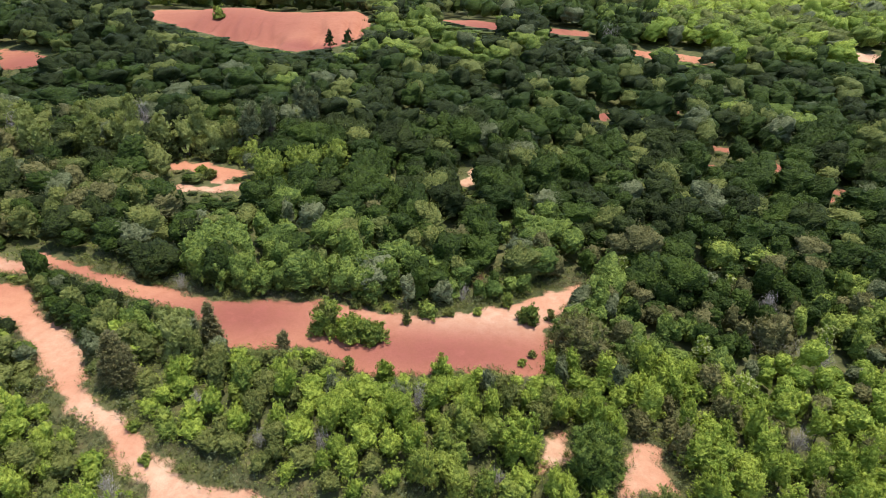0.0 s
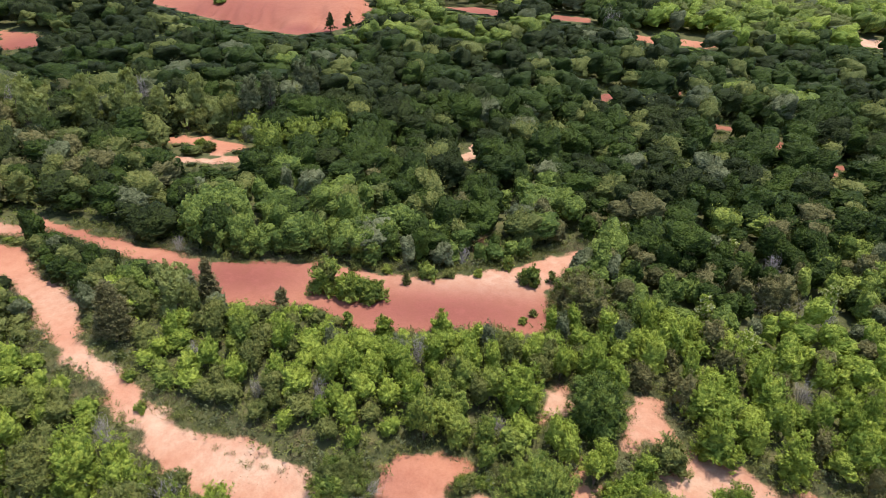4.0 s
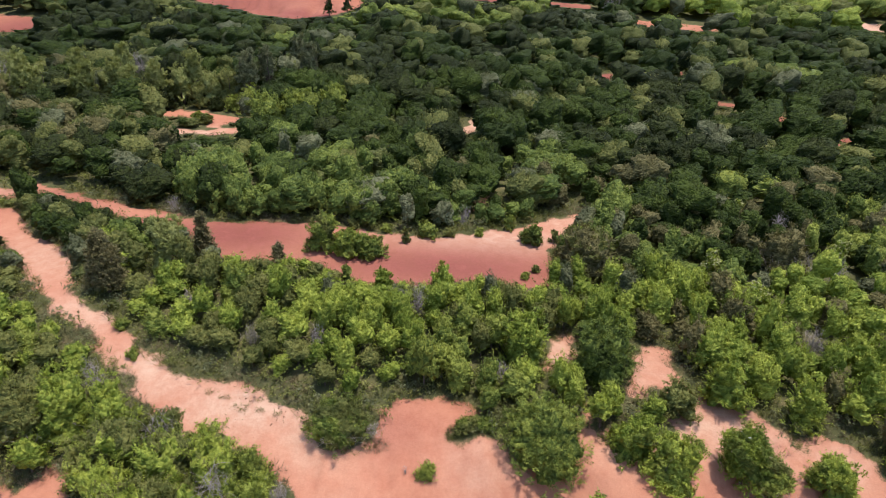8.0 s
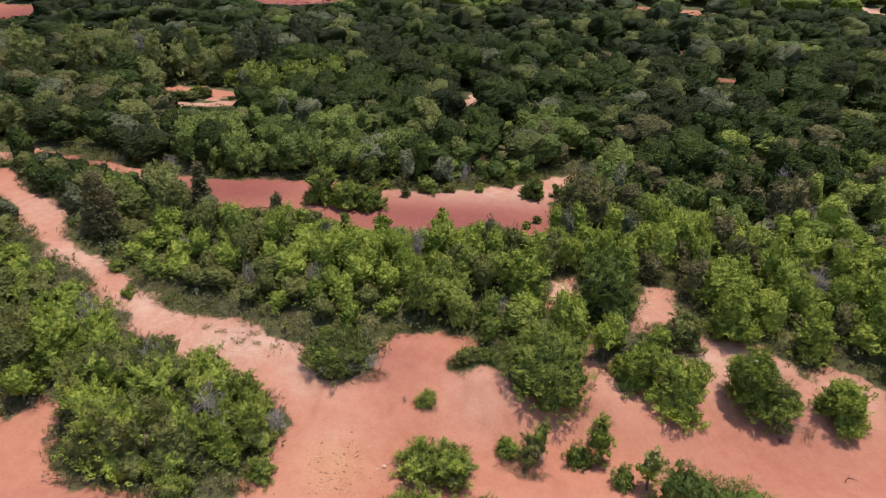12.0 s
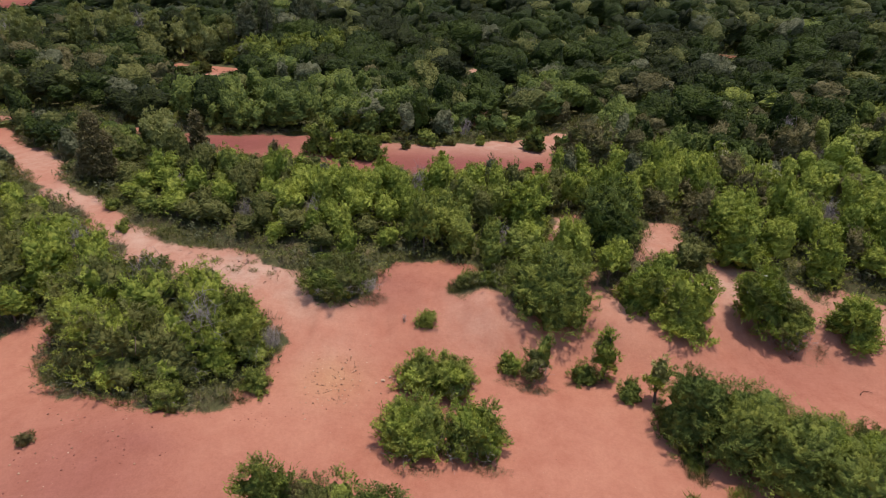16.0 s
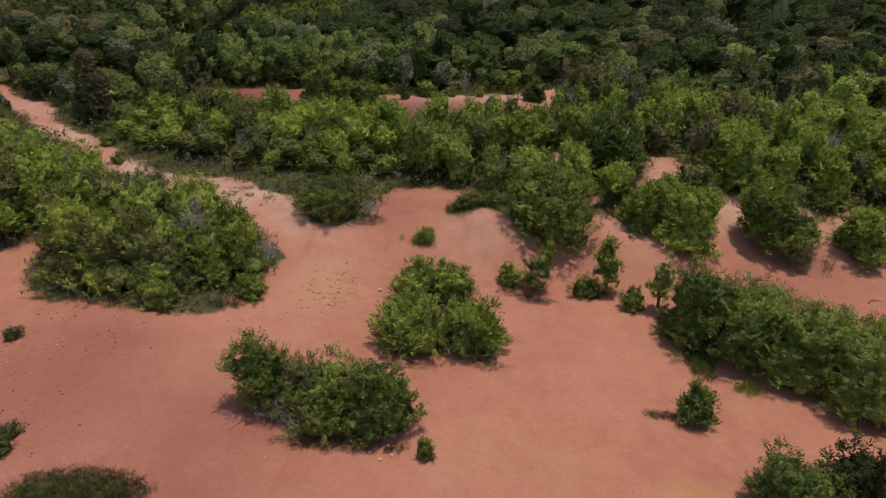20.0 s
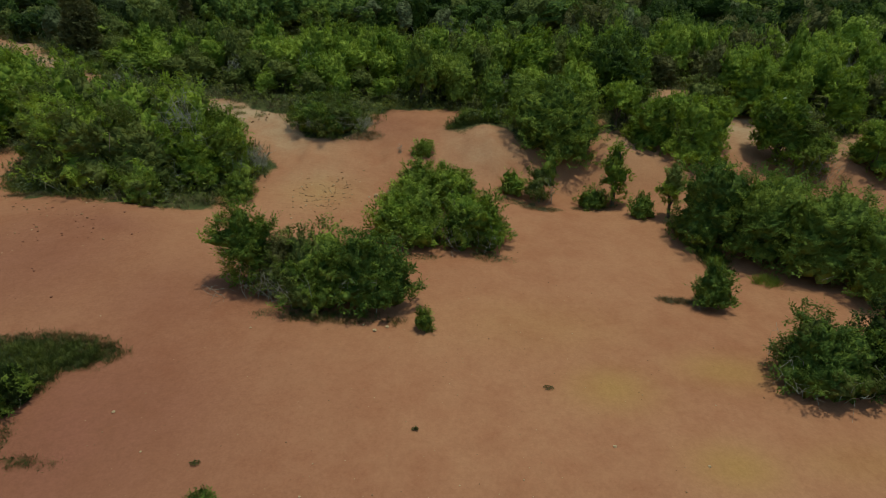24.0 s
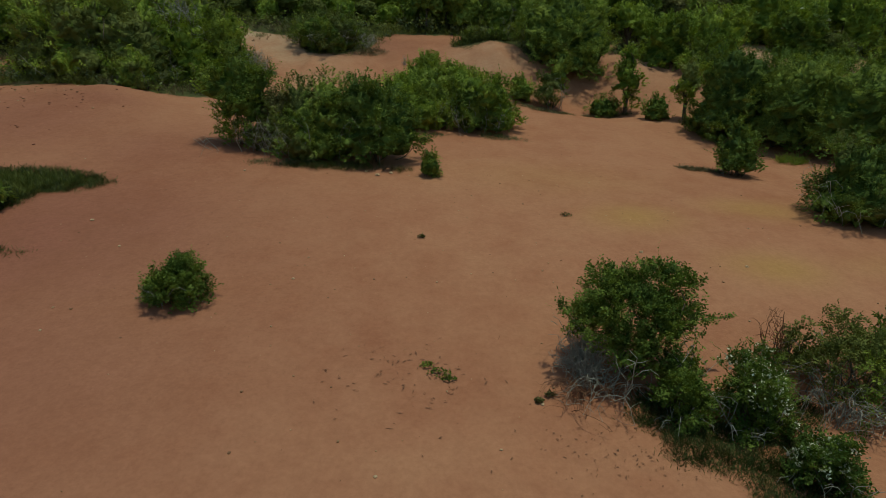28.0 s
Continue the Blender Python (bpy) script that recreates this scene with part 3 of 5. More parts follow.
def shrub(x, y, r, h, species="green", seed=1, single=False, foot=0.0, leaves=2600, leaf=0.10, label="", name="shrub", shape="round", lobes=0, category="", group="", flowers=0, dry=0, second="", sink=0.05, gaps=0.20, form=(), petals=None):
    """A plant built for its place: stems and a leafy crown, with dead twigs or blossom where it has them."""
    rng = np.random.default_rng(seed)
    top = root(name, x, y, sink=sink)
    heaped = list(form) or heap(rng, r, h, lobes or max(6, int(7 + r * 5)), foot, shape)
    if shape != "cone" and not form:
        heaped.append((0, 0, foot + (h - foot) * 0.45, r * 0.55, (h - foot) * 0.42))
    down = land(x + np.array([lb[0] for lb in heaped]), y + np.array([lb[1] for lb in heaped])) - land_at(x, y)
    heaped = [(lb[0], lb[1], lb[2] + dz * max(0.0, 1 - 0.6 * lb[2] / h), lb[3], lb[4]) for lb, dz in zip(heaped, down)]
    wood = limbs(rng, heaped, h, (0.035 + 0.022 * h) * (1.0 if single else 0.55), single)
    if y < 31:
        stem = part("trunk", mesh_of("trunk", *wood[0], [BARK], True), top) if single else None
        for piece in wood[1 if single else 0:]:
            part("limb" if single else "stem", mesh_of("limb", *piece, [BARK], True), stem or top)
    else:
        part("trunk" if single else "woody_base", mesh_of("wood", *joined(wood), [BARK], True), top)
    many, small = (2.1, 1.08) if y < 6 else (2.9, 1.24) if y < 31 else (2.2, 1.30) if y < 60 else (2.0, 1.15)
    per = 26 if y < 6 else 34
    q = crown_cloud(rng, heaped, int(leaves * many) // per, per, leaf * small, twig=(0.34 + 0.07 * r) * (0.62 if leaf < 0.07 else 0.9), low=min(foot * 0.5 + 0.06, 0.06 + min(down)), gaps=gaps if y < 30 else gaps * 0.5, spray=True, tight=0.66 if y < 6 else 0.80, deep=0.30 if y < 6 else 0.33)
    if y < 40 and r > 0.5:
        q = np.concatenate([q, shoots(rng, heaped, int(r * 38), leaf * 0.85)])
    faces = quads(len(q) // 4)
    if y > 6:
        q, faces = with_leaves(leafy_hull(rng, heaped, 20, 34, 0.75, 0.18), thinned(q))
    idx = np.zeros(len(faces), int)
    mats = [LEAF[species]]
    if second:
        mats.append(LEAF[second])
        centre = q[faces].mean(1)
        idx = (value_noise(centre[:, 0] * 1.3 + centre[:, 2], centre[:, 1] * 1.3 + 7, seed) > 0.60).astype(int)
    part("crown", mesh_of("crown", q, faces, mats, True, idx), top)
    if flowers:
        fl = crown_cloud(rng, heaped, flowers * 2, 5, 0.034 if leaf < 0.1 else 0.11, twig=0.05, low=0.3) * [1.05, 1.05, 1.03]
        part("blossom", mesh_of("blossom", fl, quads(len(fl) // 4), [petals or WHITE]), top, "small white flowers")["kind"] = "stuff"
    if dry:
        pieces = []
        for _ in range(dry):
            a = rng.random() * 2 * math.pi
            foot_p = np.array([math.cos(a), math.sin(a), 0]) * r * (0.4 + 0.4 * rng.random())
            tip = foot_p * (1.3 + 0.5 * rng.random()) + [0, 0, h * (0.12 + 0.45 * rng.random())]
            pieces.append(bent(rng, foot_p, tip, 0.012, 0.004, 5, 0.22, 3))
            for _ in range(3):
                u = 0.4 + 0.5 * rng.random()
                s = foot_p + (tip - foot_p) * u
                pieces.append(bent(rng, s, s + rng.normal(size=3) * 0.22 * (0.5 + 0.5 * r), 0.007, 0.003, 4, 0.2, 3))
        dv, df = joined(pieces)
        part("dead_wood", mesh_of("dead_wood", dv, df, [GREY]), top, "bare grey twigs")["kind"] = "stuff"
    kind = category or ("tree" if single else "bush")
    return tagged(top, label or f"{WORD[species]} leafy {kind} on red earth", kind, group)


def bare_bush(x, y, r, h, seed, label, mat=GREY, stems=26, category="dead bush", name="dead_bush"):
    """A leafless thicket of fine branching twigs."""
    rng = np.random.default_rng(seed)
    top = root(name, x, y)
    pieces = []
    for _ in range(stems):
        a, e = rng.random() * 2 * math.pi, 0.35 + 1.1 * rng.random()
        tip = np.array([math.cos(a) * math.cos(e) * r, math.sin(a) * math.cos(e) * r, math.sin(e) * h]) * (0.7 + 0.4 * rng.random())
        start = rng.normal(size=3) * [0.15 * r, 0.15 * r, 0]
        pieces.append(bent(rng, start, tip, 0.008 + 0.005 * h, 0.003, 7, 0.18, 4))
        for _ in range(8):
            s = start + (tip - start) * (0.35 + 0.6 * rng.random())
            pieces.append(bent(rng, s, s + unit(rng.normal(size=3) + [0, 0, 0.4]) * (0.10 + 0.22 * rng.random()) * h, 0.004 + 0.002 * h, 0.002, 4, 0.2, 3))
    v, f = joined(pieces)
    part("branchwork", mesh_of("branchwork", v, f, [mat]), top)
    return tagged(top, label, category)


def conifer(x, y, r, h, seed, label="blackish green young pine with upright shoots"):
    rng = np.random.default_rng(seed)
    top = root("pine_tree", x, y)
    v, f = tube([(0, 0, -0.1), (0.03, 0, h * 0.5), (0, 0.02, h * 0.97)], [0.06 + 0.02 * h, 0.04 + 0.01 * h, 0.012], 7)
    part("trunk", mesh_of("trunk", v, f, [BARK], True), top)
    pieces = []
    lobes = heap(rng, r, h, int(12 + 7 * r), 0.15, "cone")
    for lb in lobes:
        pieces.append(bent(rng, (0, 0, max(0.1, lb[2] - 0.4)), lb[:3], 0.03, 0.008, 4, 0.06, 4))
    for _ in range(int(14 * r)):
        lb = lobes[rng.integers(len(lobes))]
        ang, out = rng.random() * 6.28, lb[3] * (0.5 + 0.5 * rng.random())
        foot = np.array([lb[0] + math.cos(ang) * out, lb[1] + math.sin(ang) * out, lb[2] + lb[4] * 0.3])
        pieces.append(bent(rng, foot, foot + [0.03, 0.02, 0.35 + 0.3 * rng.random()], 0.022, 0.010, 4, 0.03, 4))
    v, f = joined(pieces)
    part("branchwork", mesh_of("branchwork", v, f, [BARK]), top)["kind"] = "stuff"
    q = crown_cloud(rng, lobes, int(260 * r * h * 0.45), 22, 0.20, twig=0.42, tight=0.72, deep=0.25, spray=True)
    part("foliage", mesh_of("foliage", *with_leaves(leafy_hull(rng, lobes, 9, 14, 0.45, 0.2), thinned(q)), [LEAF["needle"]], True), top)
    return tagged(top, label, "pine tree")


def leafy_branch(top, a, b, leaf, seed):
    """A long branch that reaches out of a bush, with leaves in tufts along it."""
    rng = np.random.default_rng(seed)
    v, f = bent(rng, a, b, 0.014, 0.004, 8, 0.08, 5)
    part("branch", mesh_of("branch", v, f, [BARK]), top)
    k = 150
    u = 0.25 + 0.8 * rng.random(k)
    line = v.reshape(8, 5, 3).mean(1)
    pos = np.stack([np.interp(u, np.linspace(0, 1, 8), line[:, i]) for i in range(3)], 1) + rng.normal(size=(k, 3)) * (0.02 + 0.05 * (1 - u))[:, None]
    q = leaf_quads(pos, unit(rng.normal(size=(k, 3)) + [0.5, 0, 0]), unit(rng.normal(size=(k, 3)) * 0.5 + [0, 0, 1]), np.full(k, leaf), np.full(k, leaf * 0.6))
    part("branch_leaves", mesh_of("branch_leaves", q, quads(k), [LEAF["hedge"]]), top)["kind"] = "stuff"


def arching_stems(x, y, r, h, seed, count, label, mat=GREY):
    """Long dead canes that rise, bow over and trail on the ground."""
    rng = np.random.default_rng(seed)
    top = root("dead_bush", x, y)
    pieces = []
    for _ in range(count):
        a, reach, rise = rng.random() * 6.28, r * (0.5 + 0.7 * rng.random()), h * (0.4 + 0.8 * rng.random())
        u = np.linspace(0, 1, 9)
        twist = a + 0.5 * rng.normal() * u
        p = np.stack([np.cos(twist) * reach * u, np.sin(twist) * reach * u, rise * 4 * u * (1 - u) * 0.8 + 0.15 * rise * u + 0.02], 1)
        p[:, :2] += rng.normal(size=2) * 0.15 * r
        p[1:] += rng.normal(size=(8, 3)) * 0.012
        pieces.append(tube(p, np.linspace(0.007, 0.003, 9), 4))
        for _ in range(3):
            i = rng.integers(3, 9)
            pieces.append(bent(rng, p[i], p[i] + rng.normal(size=3) * [0.14, 0.14, 0.07], 0.004, 0.002, 4, 0.2, 3))
    v, f = joined(pieces)
    part("branchwork", mesh_of("branchwork", v, f, [mat]), top)["kind"] = "stuff"
    return tagged(top, label, "dead bush")


# ---- shrubs and trees on the open ground ----
CLUMP = "scrub on the bare field"
shrub(-5.7, 14.1, 1.2, 2.0, "bronze", 10, leaves=3400, leaf=0.08, second="olive", dry=40, label="low twiggy thorn bush between taller ones", group=CLUMP)
shrub(-6.9, 14.1, 1.45, 3.2, "green", 11, gaps=0.12, leaves=3600, leaf=0.10, dry=6, second="lime", label="upright fresh green thorn bush with reaching shoots", group=CLUMP,
      form=[(-0.15, 0.0, 2.75, 0.42, 0.50), (-0.55, 0.1, 2.15, 0.62, 0.48), (-1.20, 0.0, 1.85, 0.42, 0.32), (0.35, 0.1, 2.05, 0.62, 0.50), (0.80, 0.0, 2.30, 0.36, 0.30),
            (0.10, -0.1, 1.45, 0.78, 0.52), (0.55, 0.0, 0.85, 0.75, 0.60), (-0.45, 0.2, 1.05, 0.55, 0.45), (0.20, -0.3, 0.40, 0.70, 0.40), (-0.35, 0.0, 0.45, 0.55, 0.42)])
shrub(-4.4, 13.6, 1.5, 2.5, "green", 12, leaves=5200, leaf=0.095, dry=16, second="olive", label="broad thorn bush with grey twigs at its foot", group=CLUMP)
shrub(-2.4, 13.3, 1.35, 2.9, "hedge", 13, leaves=4600, leaf=0.10, dry=6, second="green", label="rounded full green thorn bush on bare red earth", group=CLUMP,
      form=[(-0.45, 0.0, 2.10, 0.75, 0.62), (0.35, 0.1, 1.85, 0.80, 0.60), (1.05, 0.0, 1.30, 0.62, 0.50), (-0.95, 0.1, 1.35, 0.72, 0.62), (0.0, -0.4, 1.15, 0.85, 0.60), (0.75, -0.4, 0.65, 0.75, 0.52),
            (-0.60, -0.5, 0.55, 0.70, 0.48), (1.40, -0.1, 0.62, 0.48, 0.36), (0.15, -0.6, 0.35, 0.60, 0.34), (0.2, 0.6, 1.0, 0.9, 0.8)])
shrub(-1.3, 18.8, 1.8, 1.9, "green", 14, gaps=0.30, leaves=4600, leaf=0.11, dry=26, second="lime", label="wide low thorn bush with dense green leaves", group=CLUMP)
shrub(1.5, 18.6, 1.55, 2.0, "green", 15, gaps=0.30, leaves=3600, leaf=0.11, dry=30, second="lime", label="low thorn bush with dry twigs at the side", group=CLUMP)
shrub(-1.2, 22.4, 1.35, 2.1, "green", 16, gaps=0.40, leaves=2500, leaf=0.115, dry=22, second="lime", label="loose thorn bush with straggling shoots", group=CLUMP)
shrub(0.5, 22.3, 1.4, 2.0, "green", 19, gaps=0.40, leaves=2600, leaf=0.115, dry=26, second="lime", label="loose spreading thorn bush with straggling shoots", group=CLUMP)
shrub(10.3, 14.5, 0.8, 2.0, "hedge", 17, leaves=1500, leaf=0.10, dry=4, label="small upright green bush standing alone on red earth", group=CLUMP,
      form=[(0.05, 0.0, 0.55, 0.66, 0.50), (-0.38, 0.0, 0.50, 0.45, 0.45), (0.42, 0.1, 0.60, 0.42, 0.46), (-0.15, 0.0, 1.15, 0.40, 0.48), (0.28, 0.05, 1.10, 0.36, 0.40), (-0.20, 0.0, 1.68, 0.20, 0.32), (0.30, -0.30, 0.28, 0.42, 0.28), (-0.30, -0.25, 0.26, 0.42, 0.26)])
shrub(-0.48, 11.9, 0.26, 0.9, "green", 18, leaves=500, leaf=0.08, label="knee-high green seedling bush on bare earth", group=CLUMP)
for n, (x, y, r, h, s) in enumerate([(12.4, 19.9, 1.9, 3.9, "hedge"), (14.2, 18.9, 2.0, 4.2, "hedge"), (16.0, 17.2, 2.0, 4.2, "hedge"), (17.6, 15.3, 1.9, 4.0, "hedge"),
                                     (19.4, 14.2, 2.0, 4.2, "hedge"), (15.5, 19.4, 1.5, 2.6, "olive"), (18.7, 16.2, 1.8, 3.5, "green"), (20.6, 15.6, 1.7, 3.0, "olive"), (17.7, 18.3, 1.7, 2.3, "green"), (20.0, 17.6, 1.7, 2.5, "olive")]):
    shrub(x, y, r, h, s, 620 + n, lobes=26, leaves=6800, leaf=0.085, dry=4, gaps=0.0, second="green" if n < 5 else "lime" if n in (6, 8) else "", label=f"{WORD[s]} bush in a long dense thicket", group="thicket on the field's edge")
shrub(11.7, 9.9, 1.6, 2.3, "hedge", 40, leaves=4600, leaf=0.09, dry=22, second="olive", label="thorn bush full of grey dead twigs", group=CLUMP)
shrub(14.0, 9.8, 1.5, 2.8, "dark", 41, leaves=3600, leaf=0.10, dry=10, label="dark green bush beside a twiggy thorn bush", group=CLUMP)
shrub(5.2, 23.9, 0.95, 2.9, "olive", 42, gaps=0.25, leaves=1500, leaf=0.095, dry=14, second="green", label="narrow leaning grey-green bush at the foot of a red bank", group=CLUMP,
      form=[(-0.55, -0.35, 0.45, 0.55, 0.45), (0.1, 0.0, 0.9, 0.66, 0.55), (0.38, 0.1, 1.6, 0.48, 0.5), (0.5, 0.1, 2.2, 0.36, 0.42), (0.58, 0.1, 2.7, 0.2, 0.3), (-0.1, -0.5, 0.35, 0.6, 0.38), (-0.35, 0.2, 1.3, 0.3, 0.35)])
shrub(3.7, 23.9, 0.7, 1.35, "lime", 43, gaps=0.3, leaves=600, leaf=0.10, second="green", label="low green bush at the foot of a red bank", group=CLUMP)
shrub(8.9, 24.1, 0.72, 3.4, "lime", 44, single=True, leaves=1150, leaf=0.12, gaps=0.0, shape="column", second="poplar", label="slender yellow-green sapling leafy down to its foot", name="sapling", category="sapling",
      form=[(0.05, 0.0, 0.5, 0.58, 0.46), (-0.22, 0.0, 1.05, 0.56, 0.52), (0.24, 0.08, 1.5, 0.56, 0.52), (-0.14, 0.0, 2.05, 0.5, 0.5), (0.12, 0.0, 2.55, 0.38, 0.46), (0.02, 0.0, 3.05, 0.2, 0.36), (0.3, -0.1, 0.9, 0.42, 0.36)])
shrub(7.9, 24.3, 0.85, 0.9, "green", 45, leaves=650, leaf=0.10, label="low green bush beside a sapling", group=CLUMP)
shrub(11.2, 22.1, 0.72, 2.8, "lime", 46, single=True, leaves=900, leaf=0.12, gaps=0.0, shape="column", second="poplar", label="slender yellow-green sapling beside a thicket", name="sapling", category="sapling",
      form=[(0.0, 0.0, 0.9, 0.36, 0.36), (-0.26, 0.0, 1.4, 0.42, 0.4), (0.26, 0.05, 1.6, 0.42, 0.42), (0.0, 0.0, 2.1, 0.4, 0.42), (0.1, 0.0, 2.55, 0.22, 0.32)])
shrub(10.0, 22.4, 0.7, 0.95, "hedge", 47, leaves=600, leaf=0.10, label="low green bush beside a thicket", group=CLUMP)
shrub(6.5, 28.2, 2.75, 4.5, "green", 48, gaps=0.08, sink=0.5, single=True, leaves=8000, leaf=0.11, second="hedge", label="broad full green tree on the brow of a red bank",
      form=[(0.0, 0.2, 3.5, 1.2, 0.85), (-1.4, 0.1, 2.75, 1.15, 0.8), (1.4, 0.2, 2.8, 1.15, 0.8), (0.1, -0.9, 2.55, 1.3, 0.8), (-1.0, -1.2, 1.65, 1.15, 0.7), (1.0, -1.2, 1.6, 1.15, 0.7), (0.0, -1.6, 1.0, 1.2, 0.65),
            (-2.1, -0.5, 1.6, 0.9, 0.7), (2.0, -0.4, 1.6, 0.95, 0.7), (-1.4, -1.3, 0.8, 0.8, 0.5), (1.4, -1.3, 0.8, 0.8, 0.5), (0.0, 1.3, 2.6, 1.4, 1.0), (-1.3, 1.1, 1.7, 1.2, 0.9), (1.3, 1.1, 1.7, 1.2, 0.9)])
shrub(12.2, 28.6, 1.6, 3.1, "lime", 49, gaps=0.15, single=True, sink=0.4, second="green", leaves=3800, leaf=0.14, label="fresh green young tree on a red bank")
shrub(10.4, 30.1, 0.9, 2.9, "lime", 490, single=True, foot=0.7, leaves=900, leaf=0.13, gaps=0.0, sink=0.1, label="yellow-green sapling with a clear trunk on a bank", name="sapling", category="sapling")
shrub(14.3, 26.9, 1.8, 3.7, "lime", 50, gaps=0.18, sink=0.4, leaves=4800, leaf=0.13, second="green", label="spreading green bush overhanging a red bank", group=CLUMP)
shrub(18.7, 27.0, 1.9, 4.0, "lime", 51, gaps=0.22, single=True, foot=0.2, sink=0.2, lobes=18, second="green", leaves=6600, leaf=0.12, flowers=7, label="green young tree with a few white blossoms on red earth")
shrub(20.3, 26.3, 1.35, 3.0, "green", 52, gaps=0.10, single=True, foot=0.1, sink=0.2, leaves=4000, leaf=0.12, dry=44, second="olive", label="green young tree with grey twigs at its foot")
shrub(23.8, 26.3, 1.45, 3.0, "lime", 53, second="green", gaps=0.05, leaves=3600, leaf=0.13, label="rounded fresh green bush on a red knoll", group=CLUMP)
shrub(27.5, 23.5, 1.6, 2.8, "dark", 54, leaves=2600, leaf=0.14, label="dark green bush on a red slope", group=CLUMP)
shrub(-9.5, 21.5, 0.72, 1.0, "green", 55, leaves=1500, leaf=0.09, label="ball-shaped low green bush beside a thicket", group=CLUMP)
shrub(-0.9, 26.5, 0.6, 0.75, "green", 56, leaves=900, leaf=0.10, label="small round bush on a pale knoll", group=CLUMP)
shrub(-6.6, 29.2, 2.1, 1.5, "olive", 57, leaves=3600, leaf=0.11, dry=40, second="green", label="low scrubby bush with many grey twigs", group=CLUMP)
bare_bush(-4.7, 29.0, 1.0, 0.9, 58, "tangle of bare grey twigs beside a low bush")
shrub(1.5, 29.3, 0.8, 0.6, "olive", 59, leaves=900, leaf=0.10, second="green", label="low spreading bush on a tongue of rough grass", group=CLUMP)
shrub(2.9, 29.3, 0.7, 0.55, "green", 600, leaves=800, leaf=0.10, label="low spreading bush on a tongue of rough grass", group=CLUMP)
bare_bush(1.5, 22.9, 0.5, 0.4, 601, "small heap of grey dead twigs beside a bush", stems=16)
bare_bush(-2.3, 26.6, 0.35, 0.6, 602, "few thin dry stalks on a pale knoll", stems=7)
bare_bush(19.9, 25.1, 0.5, 0.45, 603, "dead reddish twigs at the foot of a tree", mat=RUST, stems=12)
LEFT = "thicket beside the track"
for n, (x, y, r, h, s) in enumerate([(-14.2, 22.2, 2.2, 3.9, "olive"), (-16.4, 21.9, 2.1, 3.8, "olive"), (-12.0, 23.0, 1.65, 3.3, "green"), (-18.3, 22.8, 2.0, 4.0, "lime"),
                                     (-10.7, 23.7, 1.4, 2.9, "green"), (-13.2, 24.6, 2.1, 4.6, "lime"), (-16.0, 24.8, 2.2, 5.1, "lime"), (-18.8, 25.6, 2.2, 4.9, "olive"),
                                     (-11.4, 25.6, 1.3, 2.9, "green"), (-20.2, 24.8, 1.6, 4.2, "green"), (-20.6, 28.3, 1.9, 4.2, "lime"), (-17.2, 27.4, 1.6, 3.6, "olive"), (-14.2, 26.6, 1.3, 3.0, "lime"),
                                     (-23.8, 28.6, 2.1, 4.2, "lime"), (-26.2, 28.6, 2.2, 4.5, "olive")]):
    shrub(x, y, r, h, s, 60 + n, leaves=4000 if n < 6 else 2600, leaf=0.115 if n < 6 else 0.13, dry=5, second="lime" if n in (0, 1, 2, 4, 7, 13) else ("olive" if n in (3, 5, 6, 9) else ""),
          label=f"{WORD[s]} bush in a dense rounded thicket", group=LEFT)
shrub(-13.2, 19.7, 0.95, 1.3, "green", 80, second="olive", leaves=1500, leaf=0.09, dry=8, label="low dull green bush at the foot of a thicket", group=LEFT)
bare_bush(-12.5, 23.1, 1.2, 4.9, 81, "dead grey bush standing up out of a thicket", stems=24)
bare_bush(-9.5, 24.6, 1.0, 1.5, 82, "tangle of bare grey twigs at a thicket's edge", stems=30)
bare_bush(-16.4, 26.2, 1.5, 4.4, 83, "dead grey bush inside a green thicket", stems=36)
# round the landing place
shrub(-12.1, 7.9, 0.95, 0.9, "dark", 88, leaves=4200, leaf=0.065, dry=4, second="green", label="low dark green bush on a grassy mound", group=CLUMP)
shrub(-5.25, 4.25, 0.64, 0.80, "hedge", 90, leaves=7600, leaf=0.043, lobes=14, dry=6, label="ball-shaped green bush alone on bare red earth", group=CLUMP)
hawthorn = shrub(3.17, 2.5, 1.10, 1.93, "hedge", 91, leaves=17000, leaf=0.045, dry=20, gaps=0.16, label="hawthorn bush with bare twigs under a leafy head", group=CLUMP,
                 form=[(0.32, 0.15, 1.62, 0.44, 0.30), (-0.36, 0.20, 1.48, 0.46, 0.28), (-0.88, 0.00, 1.10, 0.34, 0.20), (0.80, 0.20, 1.52, 0.32, 0.26), (0.84, -0.05, 1.08, 0.40, 0.26),
                       (-0.02, -0.10, 1.22, 0.62, 0.42), (0.38, -0.35, 0.92, 0.52, 0.34), (-0.52, -0.20, 0.98, 0.46, 0.30), (0.22, -0.50, 0.55, 0.42, 0.36), (0.62, -0.55, 0.36, 0.40, 0.32),
                       (-0.25, -0.35, 0.66, 0.42, 0.32), (-0.05, 0.45, 1.00, 0.55, 0.45), (0.55, 0.40, 0.90, 0.45, 0.45), (-0.60, 0.30, 0.70, 0.40, 0.40)])
leafy_branch(hawthorn, (0.7, 0.1, 0.85), (1.75, 0.15, 1.02), 0.06, 901)
shrub(3.75, 1.5, 0.5, 0.75, "hedge", 92, leaves=3600, leaf=0.043, dry=14, label="low fresh green bush under a hawthorn", group=CLUMP)
shrub(4.75, 1.3, 0.66, 1.25, "hedge", 93, leaves=5600, leaf=0.040, flowers=110, dry=14, gaps=0.3, label="wild rose bush with small white flowers", group=CLUMP)
